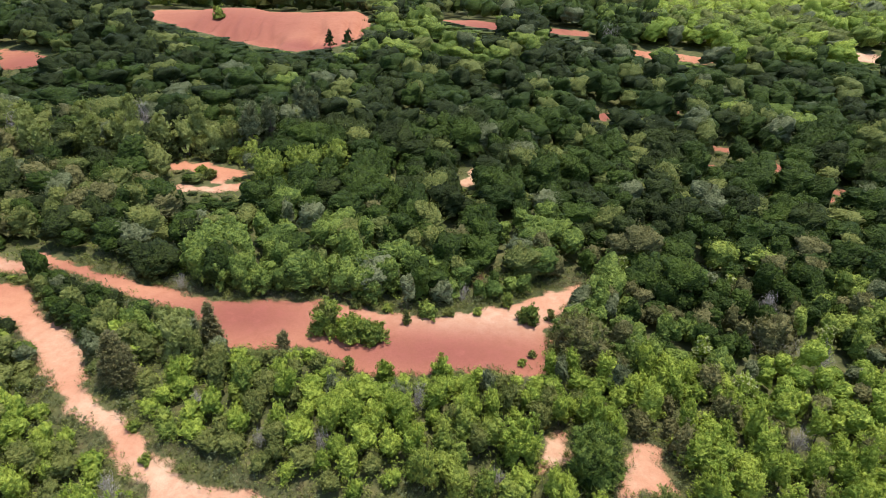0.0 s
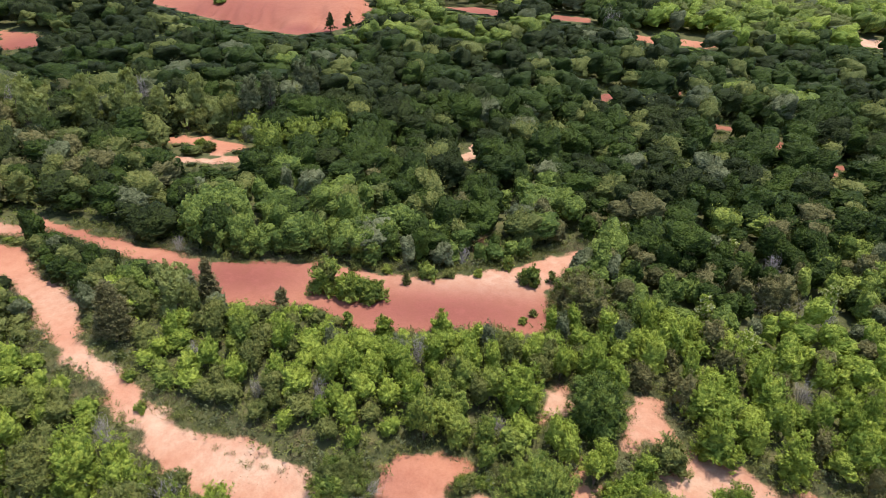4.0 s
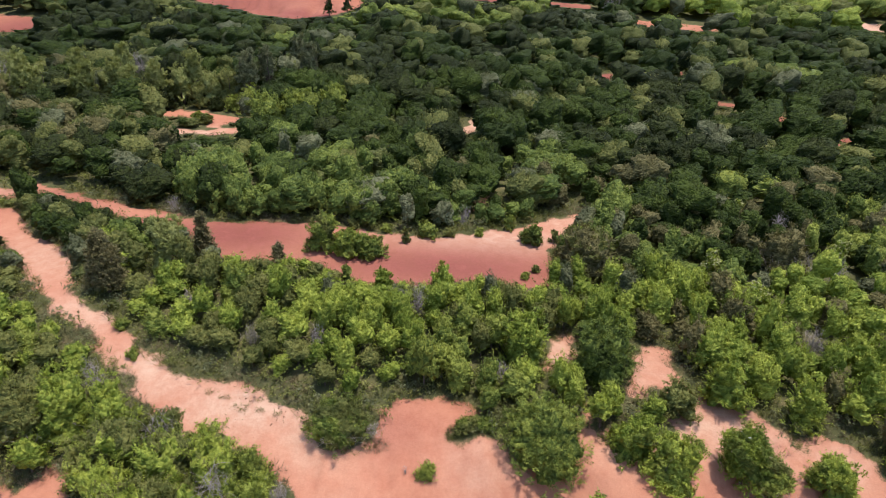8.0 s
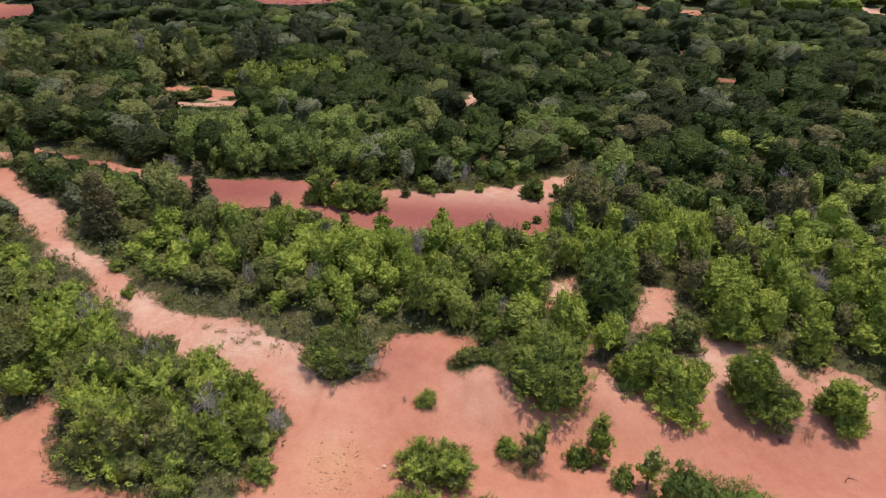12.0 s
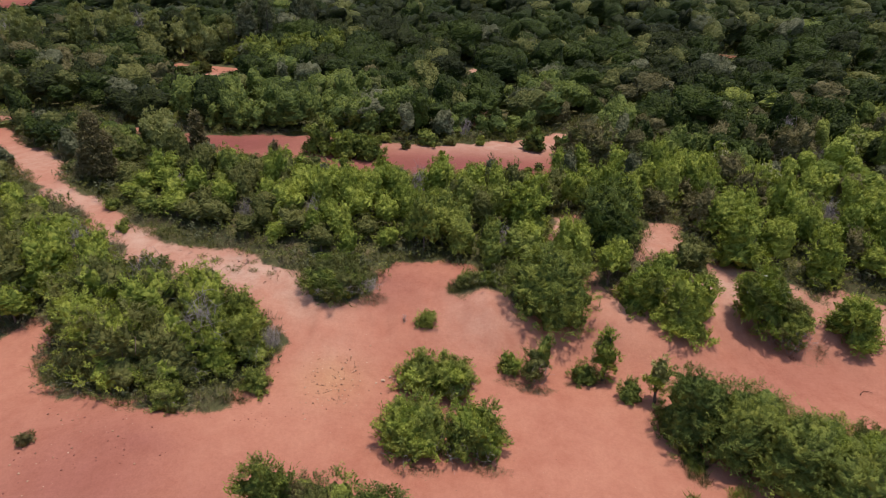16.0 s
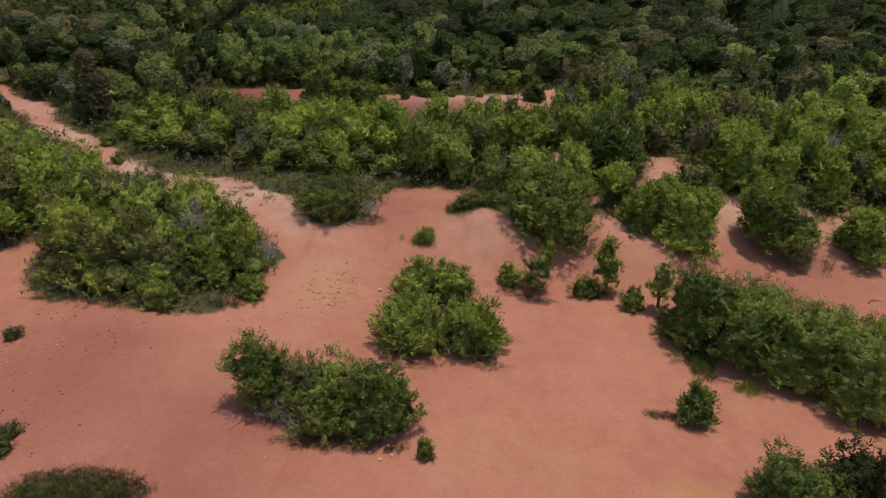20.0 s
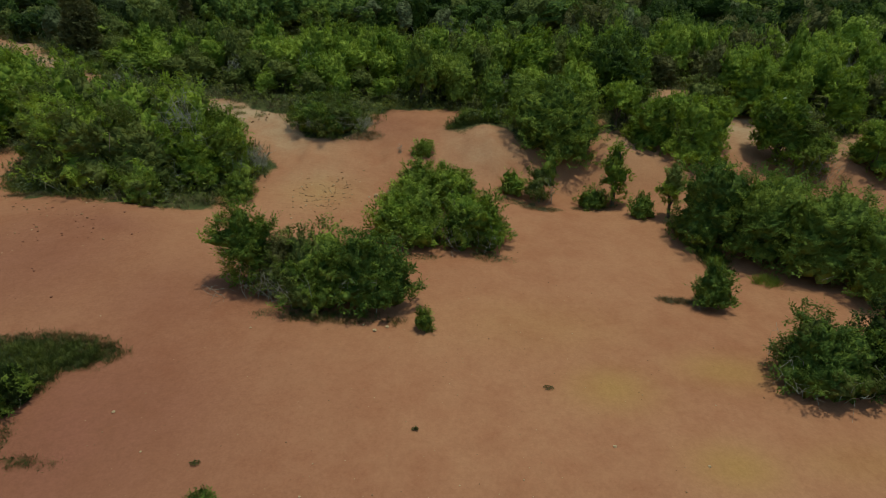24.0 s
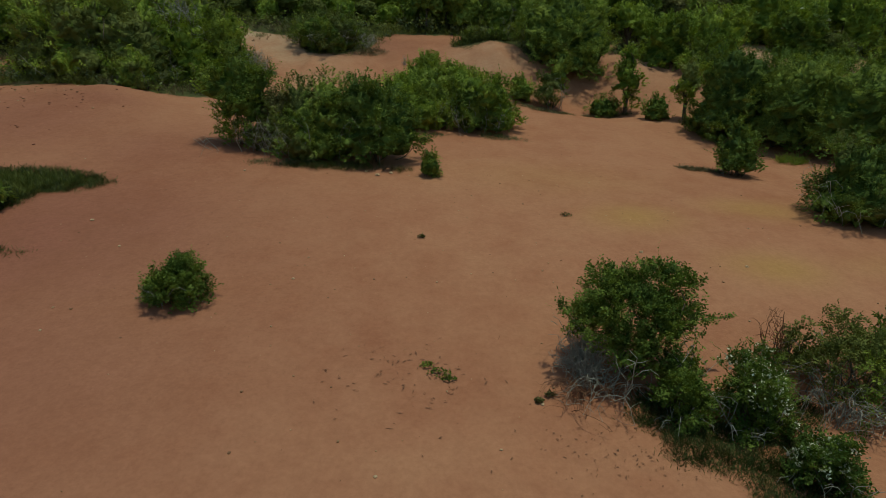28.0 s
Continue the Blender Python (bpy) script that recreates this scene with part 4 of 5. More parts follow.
shrub(5.25, 0.15, 0.5, 0.75, "hedge", 94, leaves=3400, leaf=0.040, flowers=60, dry=8, gaps=0.3, label="low wild rose bush with white flowers", group=CLUMP)
shrub(6.75, 2.0, 1.05, 1.35, "olive", 95, leaves=7000, leaf=0.043, dry=70, gaps=0.3, second="green", label="dull olive bush full of thin grey stems", group=CLUMP)
shrub(8.4, 2.6, 1.0, 1.6, "hedge", 96, leaves=4200, leaf=0.065, dry=20, label="fresh green bush beside a twiggy thicket", group=CLUMP)
shrub(7.0, -0.2, 0.6, 0.8, "olive", 97, leaves=2600, leaf=0.055, dry=12, label="low olive bush at the edge of a grassy strip", group=CLUMP)
arching_stems(2.7, 1.85, 0.75, 0.50, 98, 22, "pale grey arching dead stems below a hawthorn")
bare_bush(2.45, 2.2, 0.7, 1.0, 903, "dense dark grey dead twigs beside a hawthorn", stems=46)
bare_bush(2.35, 2.55, 0.6, 0.75, 904, "pale grey dead twigs beside a hawthorn", stems=34)
arching_stems(2.2, 1.75, 0.60, 0.35, 99, 26, "sprawling dry reddish twigs below a hawthorn", RUST)
arching_stems(6.2, 1.35, 0.7, 0.6, 902, 24, "grey trailing dead stems below an olive bush")
bare_bush(5.85, 2.95, 0.4, 1.0, 100, "thin dry reddish stems beside an olive bush", mat=RUST, stems=9)
shrub(6.1, 2.8, 0.4, 0.8, "olive", 101, leaves=700, leaf=0.045, dry=10, label="thin low olive bush with dry stems", group=CLUMP)

# ---- marked trees farther off ----
conifer(-27.0, 41.4, 2.3, 5.6, 120)
conifer(-21.6, 48.0, 1.15, 4.3, 121, "slim blackish pine beside a green tree")
conifer(-14.8, 47.4, 0.7, 1.9, 122, "small thin pine at the edge of a red terrace")
shrub(-23.7, 45.6, 1.8, 5.3, "poplar", 123, single=True, gaps=0.0, leaves=4200, leaf=0.15, label="dense olive green tree beside a slim pine")
shrub(-11.3, 49.9, 1.6, 3.2, "green", 124, second="olive", gaps=0.0, leaves=3600, leaf=0.17, label="olive green bush on a red terrace", group="island of bushes on the terrace")
shrub(-8.8, 49.2, 1.7, 2.1, "green", 125, second="lime", gaps=0.0, leaves=3200, leaf=0.17, label="low green bush on a red terrace", group="island of bushes on the terrace")
shrub(-6.8, 48.9, 1.5, 1.9, "green", 126, gaps=0.0, leaves=2800, leaf=0.17, label="low green bush on a red terrace", group="island of bushes on the terrace")
shrub(8.7, 52.8, 1.2, 2.0, "hedge", 127, leaves=1400, leaf=0.17, second="oak", label="round dull green bush alone on pale earth")
shrub(12.9, 47.4, 3.0, 4.5, "bronze", 128, single=True, leaves=6400, leaf=0.15, gaps=0.0, second="olive", label="broad dark brownish tree at the terrace end")
shrub(-0.1, 44.2, 1.0, 2.5, "lime", 129, leaves=1300, leaf=0.17, label="bright green young tree before a red terrace")
shrub(-5.1, 43.6, 0.95, 2.3, "lime", 130, leaves=1200, leaf=0.17, label="bright green young tree before a red terrace")
shrub(-8.3, 44.4, 0.55, 1.8, "green", 131, leaves=700, leaf=0.16, label="small green bush before a red terrace")
shrub(11.3, 34.5, 2.3, 4.9, "hedge", 132, single=True, lobes=16, leaves=6200, leaf=0.13, second="oak", label="broad grey-green tree above a sandy bank")
shrub(5.9, 35.6, 1.75, 4.7, "lime", 133, single=True, leaves=3200, leaf=0.17, label="bright yellow-green tree in full leaf")
shrub(19.6, 32.4, 1.6, 4.1, "lime", 134, single=True, leaves=2800, leaf=0.17, label="bright yellow-green tree beside a sandy track")
shrub(24.4, 30.9, 1.3, 3.7, "lime", 135, single=True, leaves=2200, leaf=0.16, label="yellow-green tree beside a sandy track")
shrub(15.9, 31.3, 1.45, 2.7, "olive", 136, leaves=1800, leaf=0.15, label="low olive bush on a sandy bank")
for n, (x, y, r, h) in enumerate([(-3.6, 51.6, 0.45, 1.7), (3.6, 53.6, 0.35, 0.9), (11.0, 53.2, 0.5, 1.3), (-1.6, 53.0, 1.1, 1.5), (0.6, 53.4, 0.6, 1.0), (6.7, 55.4, 0.7, 1.9),
                                  (-9.0, 54.0, 0.6, 0.8), (-5.6, 53.6, 0.5, 0.8), (-14.0, 45.4, 0.5, 1.3), (7.3, 46.3, 0.3, 0.5), (8.4, 47.6, 0.3, 0.5), (-38.5, 55.5, 0.6, 1.1)]):
    shrub(x, y, r, h, "green" if n % 2 else "olive", 180 + n, leaves=420, leaf=0.15, label="small young bush at the rim of a red terrace", group="young growth on the terrace")
for n, (x, y, r, h, s) in enumerate([(-24.2, 37.4, 0.6, 0.8, "green"), (-22.1, 34.5, 0.5, 0.7, "green"), (-25.8, 39.4, 0.5, 0.8, "olive"), (-18.7, 17.3, 0.4, 0.4, "bronze"), (-15.5, 11.5, 0.35, 0.4, "olive"), (-15.6, 12.2, 0.3, 0.3, "bronze")]):
    shrub(x, y, r, h, s, 200 + n, leaves=450, leaf=0.10, label="low small bush alone on pale red earth", group="low bushes on the track")
bare_bush(42.3, 163.3, 3.2, 7.0, 137, "tall dead tree with bare grey branches", stems=14, category="dead tree", name="dead_tree")
bare_bush(-33.5, 63.0, 1.3, 1.7, 138, "grey leafless bush beside a track", stems=22)
bare_bush(4.0, 58.2, 1.5, 2.4, 139, "brownish leafless bush at a wood's edge", stems=26, mat=RUST)
shrub(41.0, 70.3, 1.2, 3.2, "silver", 140, single=True, leaves=1600, leaf=0.18, flowers=420, label="tree covered in white blossom")
for n, (x, y, r, h) in enumerate([(-31, 95.5, 3.0, 9.5), (-28.5, 97.5, 2.2, 10), (-22.8, 104, 2.8, 8.8), (-47.5, 90.5, 2.8, 8), (-50.5, 93, 2.6, 8.5), (-44.8, 94, 2.4, 8.2), (-55, 92, 3, 8), (-60, 88, 2.6, 8.4), (-64.5, 92, 2.8, 9), (-58, 97, 2.6, 9.2), (-52, 99, 2.4, 9.5), (-68, 97, 3, 8.8), (-40, 97, 2.2, 8.6), (-25.5, 108, 2.4, 9)]):
    shrub(x, y, r, h, "silver" if n in (0, 1, 2, 13) else "poplar", 150 + n, single=True, foot=0.8, shape="column", lobes=14, gaps=0.0, leaves=5200, leaf=0.22, label="tall feathery grey-green poplar", group="poplars in the wood", category="poplar tree")
for n, (x, y, r, h, s) in enumerate([(-37, 95.5, 2.2, 6.0, "poplar"), (-34.5, 96.5, 2.4, 6.5, "olive"), (-41.8, 96, 2.2, 7.0, "poplar"), (-30.4, 92.8, 2.0, 4.6, "green"), (-38.8, 94.4, 1.6, 4.0, "olive"),
                                     (-33.2, 93.4, 1.3, 2.4, "green"), (-43.6, 93.6, 1.6, 4.4, "dark"), (-35.8, 93.6, 1.2, 1.8, "dark"), (-37.3, 89.2, 0.8, 1.0, "green"), (-35.2, 87.2, 0.9, 1.2, "olive")]):
    shrub(x, y, r, h, s, 640 + n, single=h > 3, leaves=1800, leaf=0.22, gaps=0.0, label=f"{WORD[s]} {'tree' if h > 3 else 'bush'} at the edge of a far clearing", group="growth round a far clearing")
for n, (x, y, r, h) in enumerate([(-25.5, 84, 3.2, 5.6), (-20.5, 86, 3.4, 6.4), (-16.5, 88, 3.0, 6.0)]):
    shrub(x, y, r, h, "green", 160 + n, single=True, leaves=4800, leaf=0.22, gaps=0.0, label="fresh green spreading tree in the wood", group="light trees in the wood")
for n, (x, y, r, h) in enumerate([(-63.8, 181, 1.9, 4.4), (-28.6, 157.2, 1.7, 4.6), (-24.4, 158.6, 2.0, 4.4)]):
    shrub(x, y, r, h, "dark" if n else "green", 170 + n, single=True, shape="cone" if n else "round", leaves=500, leaf=0.45, label="young tree standing on a bare red mound")


shrub(31.6, 49.2, 2.4, 4.6, "bronze", 690, single=True, leaves=4200, leaf=0.13, dry=60, gaps=0.3, label="olive-grey half-dead tree full of bare twigs")
# blossom and dead wood among the scrub
for n, (x, y, r, h) in enumerate([(-12.0, 60.4, 0.8, 2.6), (24.0, 47.2, 1.1, 3.2), (36.2, 48.6, 1.0, 3.6), (26.1, 42.8, 1.2, 3.0), (31, 58, 1.0, 3.2), (20.5, 62, 0.9, 3.0)]):
    shrub(x, y, r, h, "lime", 700 + n, single=True, leaves=1800, leaf=0.15, petals=CREAM, flowers=130, label="young tree with white blossom among green scrub", group="blossoming trees in the scrub")
for n, (x, y, r, h) in enumerate([(2.0, 56.2, 1.3, 2.2), (-20.0, 39.6, 0.7, 2.0), (-1.9, 40.4, 1.1, 3.0), (33.4, 54.2, 1.4, 3.6), (-23.3, 31.6, 1.0, 2.6), (-27.7, 56.6, 1.1, 1.9), (28, 37.4, 1.0, 2.8),
                                  (-9.2, 36.0, 0.9, 2.2), (-14.0, 36.2, 0.9, 1.8), (35, 46.5, 1.2, 3.2), (4.2, 33.4, 0.8, 1.9), (-65, 84, 1.5, 4.5), (-72, 100, 1.8, 6.5), (-52, 104, 1.5, 6.5), (-78, 92, 1.7, 6)]):
    bare_bush(x, y, r, h, 720 + n, "leafless grey bush among green scrub", stems=22)


# ---- the woods ----
def sample_points(rng, x0, x1, y0, y1, gap, side):
    """Loose grid of places with the given gap, kept inside a fan that opens with distance."""
    xs, ys = np.arange(x0, x1, gap), np.arange(y0, y1, gap * 0.87)
    gx, gy = np.meshgrid(xs, ys)
    gx = gx + (np.arange(len(ys)) % 2)[:, None] * gap * 0.5
    gx, gy = gx.ravel() + rng.normal(size=gx.size) * gap * 0.24, gy.ravel() + rng.normal(size=gx.size) * gap * 0.24
    keep = np.abs(gx) < side + 0.80 * (gy + 8)
    return gx[keep], gy[keep]


def species_at(rng, x, y):
    u = rng.random(len(x))
    patchy = value_noise(x * 0.09, y * 0.09, 31) + 0.5 * value_noise(x * 0.3, y * 0.3, 32) + (u - 0.5) * 0.55
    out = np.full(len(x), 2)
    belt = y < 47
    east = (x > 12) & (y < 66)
    # beyond the belt, dark and oak leaves stand in for cloud shade
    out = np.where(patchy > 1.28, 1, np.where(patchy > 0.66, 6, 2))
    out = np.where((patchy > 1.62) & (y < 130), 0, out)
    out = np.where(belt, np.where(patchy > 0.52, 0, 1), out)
    # east slope leans to oak leaves to paint in its cloud shade
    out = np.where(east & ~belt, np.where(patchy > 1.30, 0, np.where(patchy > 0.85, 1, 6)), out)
    out = np.where(belt & (x < -12) & (u > 0.50), 3, out)
    out = np.where(belt & (x < -12) & (u > 0.92), 5, out)
    out = np.where((x < -17) & (y < 34) & (u < 0.62), 0, out)
    # greener band behind the terrace, its leaf colours also brightened for sun there
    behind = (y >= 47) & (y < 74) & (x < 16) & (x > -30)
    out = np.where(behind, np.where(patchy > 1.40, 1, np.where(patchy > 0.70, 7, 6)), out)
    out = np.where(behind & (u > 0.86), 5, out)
    # far right slope: sunlight put in by choosing brighter leaf colours
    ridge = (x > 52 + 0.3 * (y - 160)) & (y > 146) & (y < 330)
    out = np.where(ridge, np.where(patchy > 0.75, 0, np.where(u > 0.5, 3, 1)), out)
    # green picked beside the mound too, to colour in sun on that slope
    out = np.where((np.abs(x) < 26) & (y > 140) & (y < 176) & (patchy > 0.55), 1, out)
    out = np.where((u > 0.90) & (y > 30), 3, out)
    out = np.where((u < 0.045) & (y > 40), 4, out)
    out = np.where(east & (u > 0.80), 5, out)
    west = (x < -34) & (y > 66) & (y < 110)
    out = np.where(west & (u > 0.45), 3, out)
    out = np.where(west & (u > 0.86), 5, out)
    corner = (x > 10) & (x < 26) & (y > 45) & (y < 66)
    return np.where(corner & (out < 2), 7, out)


NAMES = ["lime", "green", "dark", "olive", "silver", "bronze", "oak", "hedge"]
wood_rng = np.random.default_rng(5)
VARIANT_R, VARIANT_H = 1.6, 4.0


def variant(seed, leaves, leaf, per=24, rings=14, around=24):
    rng = np.random.default_rng(seed)
    lobes = [(0, 0, VARIANT_H * 0.48, VARIANT_R * 0.74, VARIANT_H * 0.40)]
    for n in range(10):
        a, z = n * 2.4 + rng.random(), 0.18 + 0.60 * rng.random()
        d, size = VARIANT_R * (0.50 + 0.25 * rng.random()) * (1.1 - 0.4 * z), VARIANT_R * (0.30 + 0.22 * rng.random())
        lobes.append((d * math.cos(a), d * math.sin(a), VARIANT_H * z, size, size * (0.9 + 0.3 * rng.random())))
    wood = joined(limbs(rng, lobes[:6], VARIANT_H, 0.12, True, 4))
    q = crown_cloud(rng, lobes, leaves // per, per, leaf, twig=0.36 if per > 9 else 0.34, shell=1.0, tight=0.82, spray=True)
    return with_leaves(leafy_hull(rng, lobes, rings, around, 0.76 if per > 9 else 0.80, 0.18), thinned(q)), wood


def fitting_height(x, y, h, eye=30.0):
    """Growth before bare ground stays low enough to look over it from the height above the field."""
    z0, near = land(x, y), np.hypot(x, y + 2)
    for reach in (1.0, 2.0, 3.2, 4.6, 7.0, 9.0, 11.0, 13.0, 15.0, 17.0, 19.0, 22.0, 25.0, 30.0, 36.0):
        tx, ty = x * (1 + reach / near), y + reach * (y + 2) / near
        zt = land(tx, ty)
        line = zt + (eye - zt) * reach / (near + reach)
        h = np.where(sand_depth(tx, ty) > 0.1, np.minimum(h, np.maximum(line - z0, 0.5)), h)
    return h


def too_near(x, y, taken, room):
    """Places that fall on a plant that already stands there."""
    bad = np.zeros(len(x), bool)
    for tx, ty, tr in taken:
        bad |= np.hypot(x - tx, y - ty) < tr * 0.75 + room * 0.5
    return bad


TAKEN = []
for ob in list(scene.objects):
    if ob.parent is None and ob.type == "EMPTY":
        wide = max((c.dimensions.x for c in ob.children), default=1.0)
        TAKEN.append((ob.location.x, ob.location.y, wide * 0.5))


def plant_near_wood():
    """The nearer trees, each a thing of its own; they share a few crowns."""
    rng = wood_rng
    crowns, trunks = [], []
    for s in range(6):
        crown, (v, f) = variant(200 + s, 2000, 0.165, 20, 20, 34)
        crowns.append(crown)
        trunks.append(mesh_of("trunk", v, f, [BARK], True))
    meshes = {}
    x, y = sample_points(rng, -62, 60, 19, 58, 1.72, 6)
    r = 0.75 + 0.62 * rng.random(len(x)) + np.clip((y - 45) / 30, 0, 1) * 0.4
    h = 1.9 + 2.5 * rng.random(len(x)) + np.clip((y - 45) / 30, 0, 1) * 1.2
    h = fitting_height(x, y, h, 33.0) * (0.88 + 0.3 * rng.random(len(x)))
    rim = sand_depth(x, y)
    h = np.where((x < -3) & (y > 30) & (y < 44), np.minimum(h, 0.7 + np.maximum(-rim, 0) * 0.55), h)
    r = np.minimum(r, 0.5 + h * 0.45)
    fringe = (x < -2) & (y > 27) & (y < 43)
    keep = (rim < np.where(fringe, -1.5, -0.45 * r)) & ~too_near(x, y, TAKEN, r)
    x, y, r, h = x[keep], y[keep], r[keep], h[keep]
    kinds = species_at(rng, x, y)
    order = np.argsort(np.hypot(x, y + 5))
    things, rest = order[:290], order[290:]
    for i in things:
        sp = NAMES[kinds[i]]
        s = rng.integers(6)
        if (s, sp) not in meshes:
            meshes[s, sp] = mesh_of("crown", *crowns[s], [LEAF[sp]], True)
        tall = h[i] > 2.6
        top = root("tree" if tall else "shrub", x[i], y[i], rng.random() * 6.28, r[i] / VARIANT_R, h[i] / VARIANT_H)
        part("trunk", trunks[s], top)
        part("crown", meshes[s, sp], top)
        tagged(top, f"{WORD[sp]} {'young tree' if tall else 'shrub'} in dense mixed scrub", "tree" if tall else "shrub", "scrub wood")
    return [(x[i], y[i], r[i], h[i], kinds[i]) for i in rest]


def bake(name, clouds, rows, label):
    """Many trees of a wood nobody could count, in one mesh: clouds are leaf quads, rows are x, y, r, h, species."""
    rng = wood_rng
    vs, fs, idx, tone, count = [], [], [], [], 0
    rows = np.array(rows, float)
    zs = land(rows[:, 0], rows[:, 1]) - 0.1
    for (x, y, r, h, k), z in zip(rows, zs):
        q, f = clouds[rng.integers(len(clouds))]
        a = rng.random() * 6.28
        c, s = math.cos(a), math.sin(a)
        g = r / VARIANT_R
        vs.append(np.stack([x + g * (q[:, 0] * c - q[:, 1] * s), y + g * (q[:, 0] * s + q[:, 1] * c), z + q[:, 2] * h / VARIANT_H], 1).astype(np.float32))
        fs.append(f + count)
        count += len(q)
        idx.append(np.full(len(f), int(k)))
        tone.append(np.full(len(q), 0.38 * (rng.random() - 0.5), np.float32))
    me = mesh_of(name, np.concatenate(vs), np.concatenate(fs), [LEAF[n] for n in NAMES], True, np.concatenate(idx))
    me.attributes.new("tone", "FLOAT", "POINT").data.foreach_set("value", np.concatenate(tone))
    tagged(new(name, me), label, "woodland", kind="stuff")


def plant_woods():
    rng = wood_rng
    rest = plant_near_wood()
    mid = [variant(300 + s, 500, 0.17, 9, 15, 26)[0] for s in range(8)]
    x, y = sample_points(rng, -110, 110, 57, 105, 3.0, 8)
    r = 1.4 + 1.7 * rng.random(len(x)) ** 1.6 + np.clip((y - 60) / 60, 0, 1) * 0.7
    h = 1.5 + 1.0 * r + 2.6 * rng.random(len(x)) ** 1.5 + np.clip((y - 60) / 60, 0, 1) * 1.4
    h = fitting_height(x, y, h * 1.1, 27.5) * 0.9
    r = np.minimum(r, 0.7 + h * 0.45)
    keep = (sand_depth(x, y) < -0.6 * r) & ~too_near(x, y, TAKEN, r)
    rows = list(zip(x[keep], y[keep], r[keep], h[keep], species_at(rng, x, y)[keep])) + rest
    bake("scrub_wood", mid, rows, "dense mixed scrub woodland in many greens, the darker ones holding cloud shade")
    far = [variant(320 + s, 210, 0.21, 7, 10, 17)[0] for s in range(8)]
    x, y = sample_points(rng, -190, 190, 104, 200, 4.5, 8)
    r = 2.5 + 2.2 * rng.random(len(x)) ** 1.5
    h = 4.2 + 3.4 * rng.random(len(x))
    h = fitting_height(x, y, h)
    keep = (sand_depth(x, y) < -0.6 * r) & ~too_near(x, y, TAKEN, r)
    bake("far_wood", far, list(zip(x[keep], y[keep], r[keep], h[keep], species_at(rng, x, y)[keep])), "oak wood on a rising slope, cloud shade and sun put into its greens")
    distant = [variant(340 + s, 108, 0.30, 3, 4, 7)[0] for s in range(8)]
    x, y = sample_points(rng, -420, 420, 198, 470, 7.2, 8)
    r = 3.2 + 2.0 * rng.random(len(x))
    h = 6.5 + 4.0 * rng.random(len(x))
    h = fitting_height(x, y, h)
    keep = sand_depth(x, y) < -0.4 * r
    bake("distant_wood", distant, list(zip(x[keep], y[keep], r[keep], h[keep], species_at(rng, x, y)[keep])), "distant closed woodland on a hill, coloured darker for cloud and brighter for sun")
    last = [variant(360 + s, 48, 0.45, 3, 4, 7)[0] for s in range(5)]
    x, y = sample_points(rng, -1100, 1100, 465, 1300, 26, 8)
    bake("ridge_wood", last, list(zip(x, y, 10 + 5 * rng.random(len(x)), 12 + 7 * rng.random(len(x)), species_at(rng, x, y))), "hazy dark woodland on the far ridge, with cloud shade in its colour")


plant_woods()


def plant_undergrowth():
    """Low leafy growth between the trees and along the edges of bare ground."""
    rng = np.random.default_rng(8)
    clouds = []
    for s in range(6):
        lobes = [(rng.normal() * 0.3, rng.normal() * 0.3, 0.25 + 0.2 * rng.random(), 0.4, 0.3) for _ in range(4)]
        leaves = thinned(crown_cloud(rng, lobes, 13, 6, 0.18, twig=0.25, low=0.0))
        clouds.append((leaves, np.arange(len(leaves)).reshape(-1, 3)))
    x, y = sample_points(rng, -60, 60, 19, 62, 1.05, 6)
    d = sand_depth(x, y)
    keep = (d < -0.1) & (d > -5.5)
    x, y = x[keep], y[keep]
    n = len(x)
    kinds = rng.choice([1, 1, 2, 3, 3, 0], size=n)
    kinds = np.where(d[keep] > -2.2, np.where(rng.random(n) < 0.6, 3, 4), kinds)
    size = 0.75 + 0.6 * rng.random(n)
    fx, fy = sample_points(rng, -120, 120, 62, 150, 1.25, 6)
    d = sand_depth(fx, fy)
    keep = (d < -0.4) & (d > -7)
    fx, fy = fx[keep], fy[keep]
    x, y, n = np.concatenate([x, fx]), np.concatenate([y, fy]), n + len(fx)
    kinds, size = np.concatenate([kinds, rng.choice([1, 2, 2, 3], size=len(fx))]), np.concatenate([size, 0.6 + 0.5 * rng.random(len(fx))])
    bake("undergrowth", clouds, list(zip(x, y, size * VARIANT_R, size * (0.7 + 0.5 * rng.random(n)) * VARIANT_H, kinds)), "low green undergrowth along the edge of bare earth")


plant_undergrowth()


def blades(rng, x, y, height, per):
    """Grass blades in tufts."""
    k = len(x) * per
    px, py = np.repeat(x, per) + rng.normal(size=k) * 0.07, np.repeat(y, per) + rng.normal(size=k) * 0.07
    pos = np.stack([px, py, land(px, py) - 0.01], 1)
    lean = unit(rng.normal(size=(k, 3)) * [0.75, 0.75, 0] + [0, 0, 1])
    length = np.repeat(height, per) * (0.5 + 0.8 * rng.random(k))
    return leaf_quads(pos, lean, unit(rng.normal(size=(k, 3)) * [1, 1, 0.1] + [0, 0, 0.7]), length, 0.006 + length * 0.035)


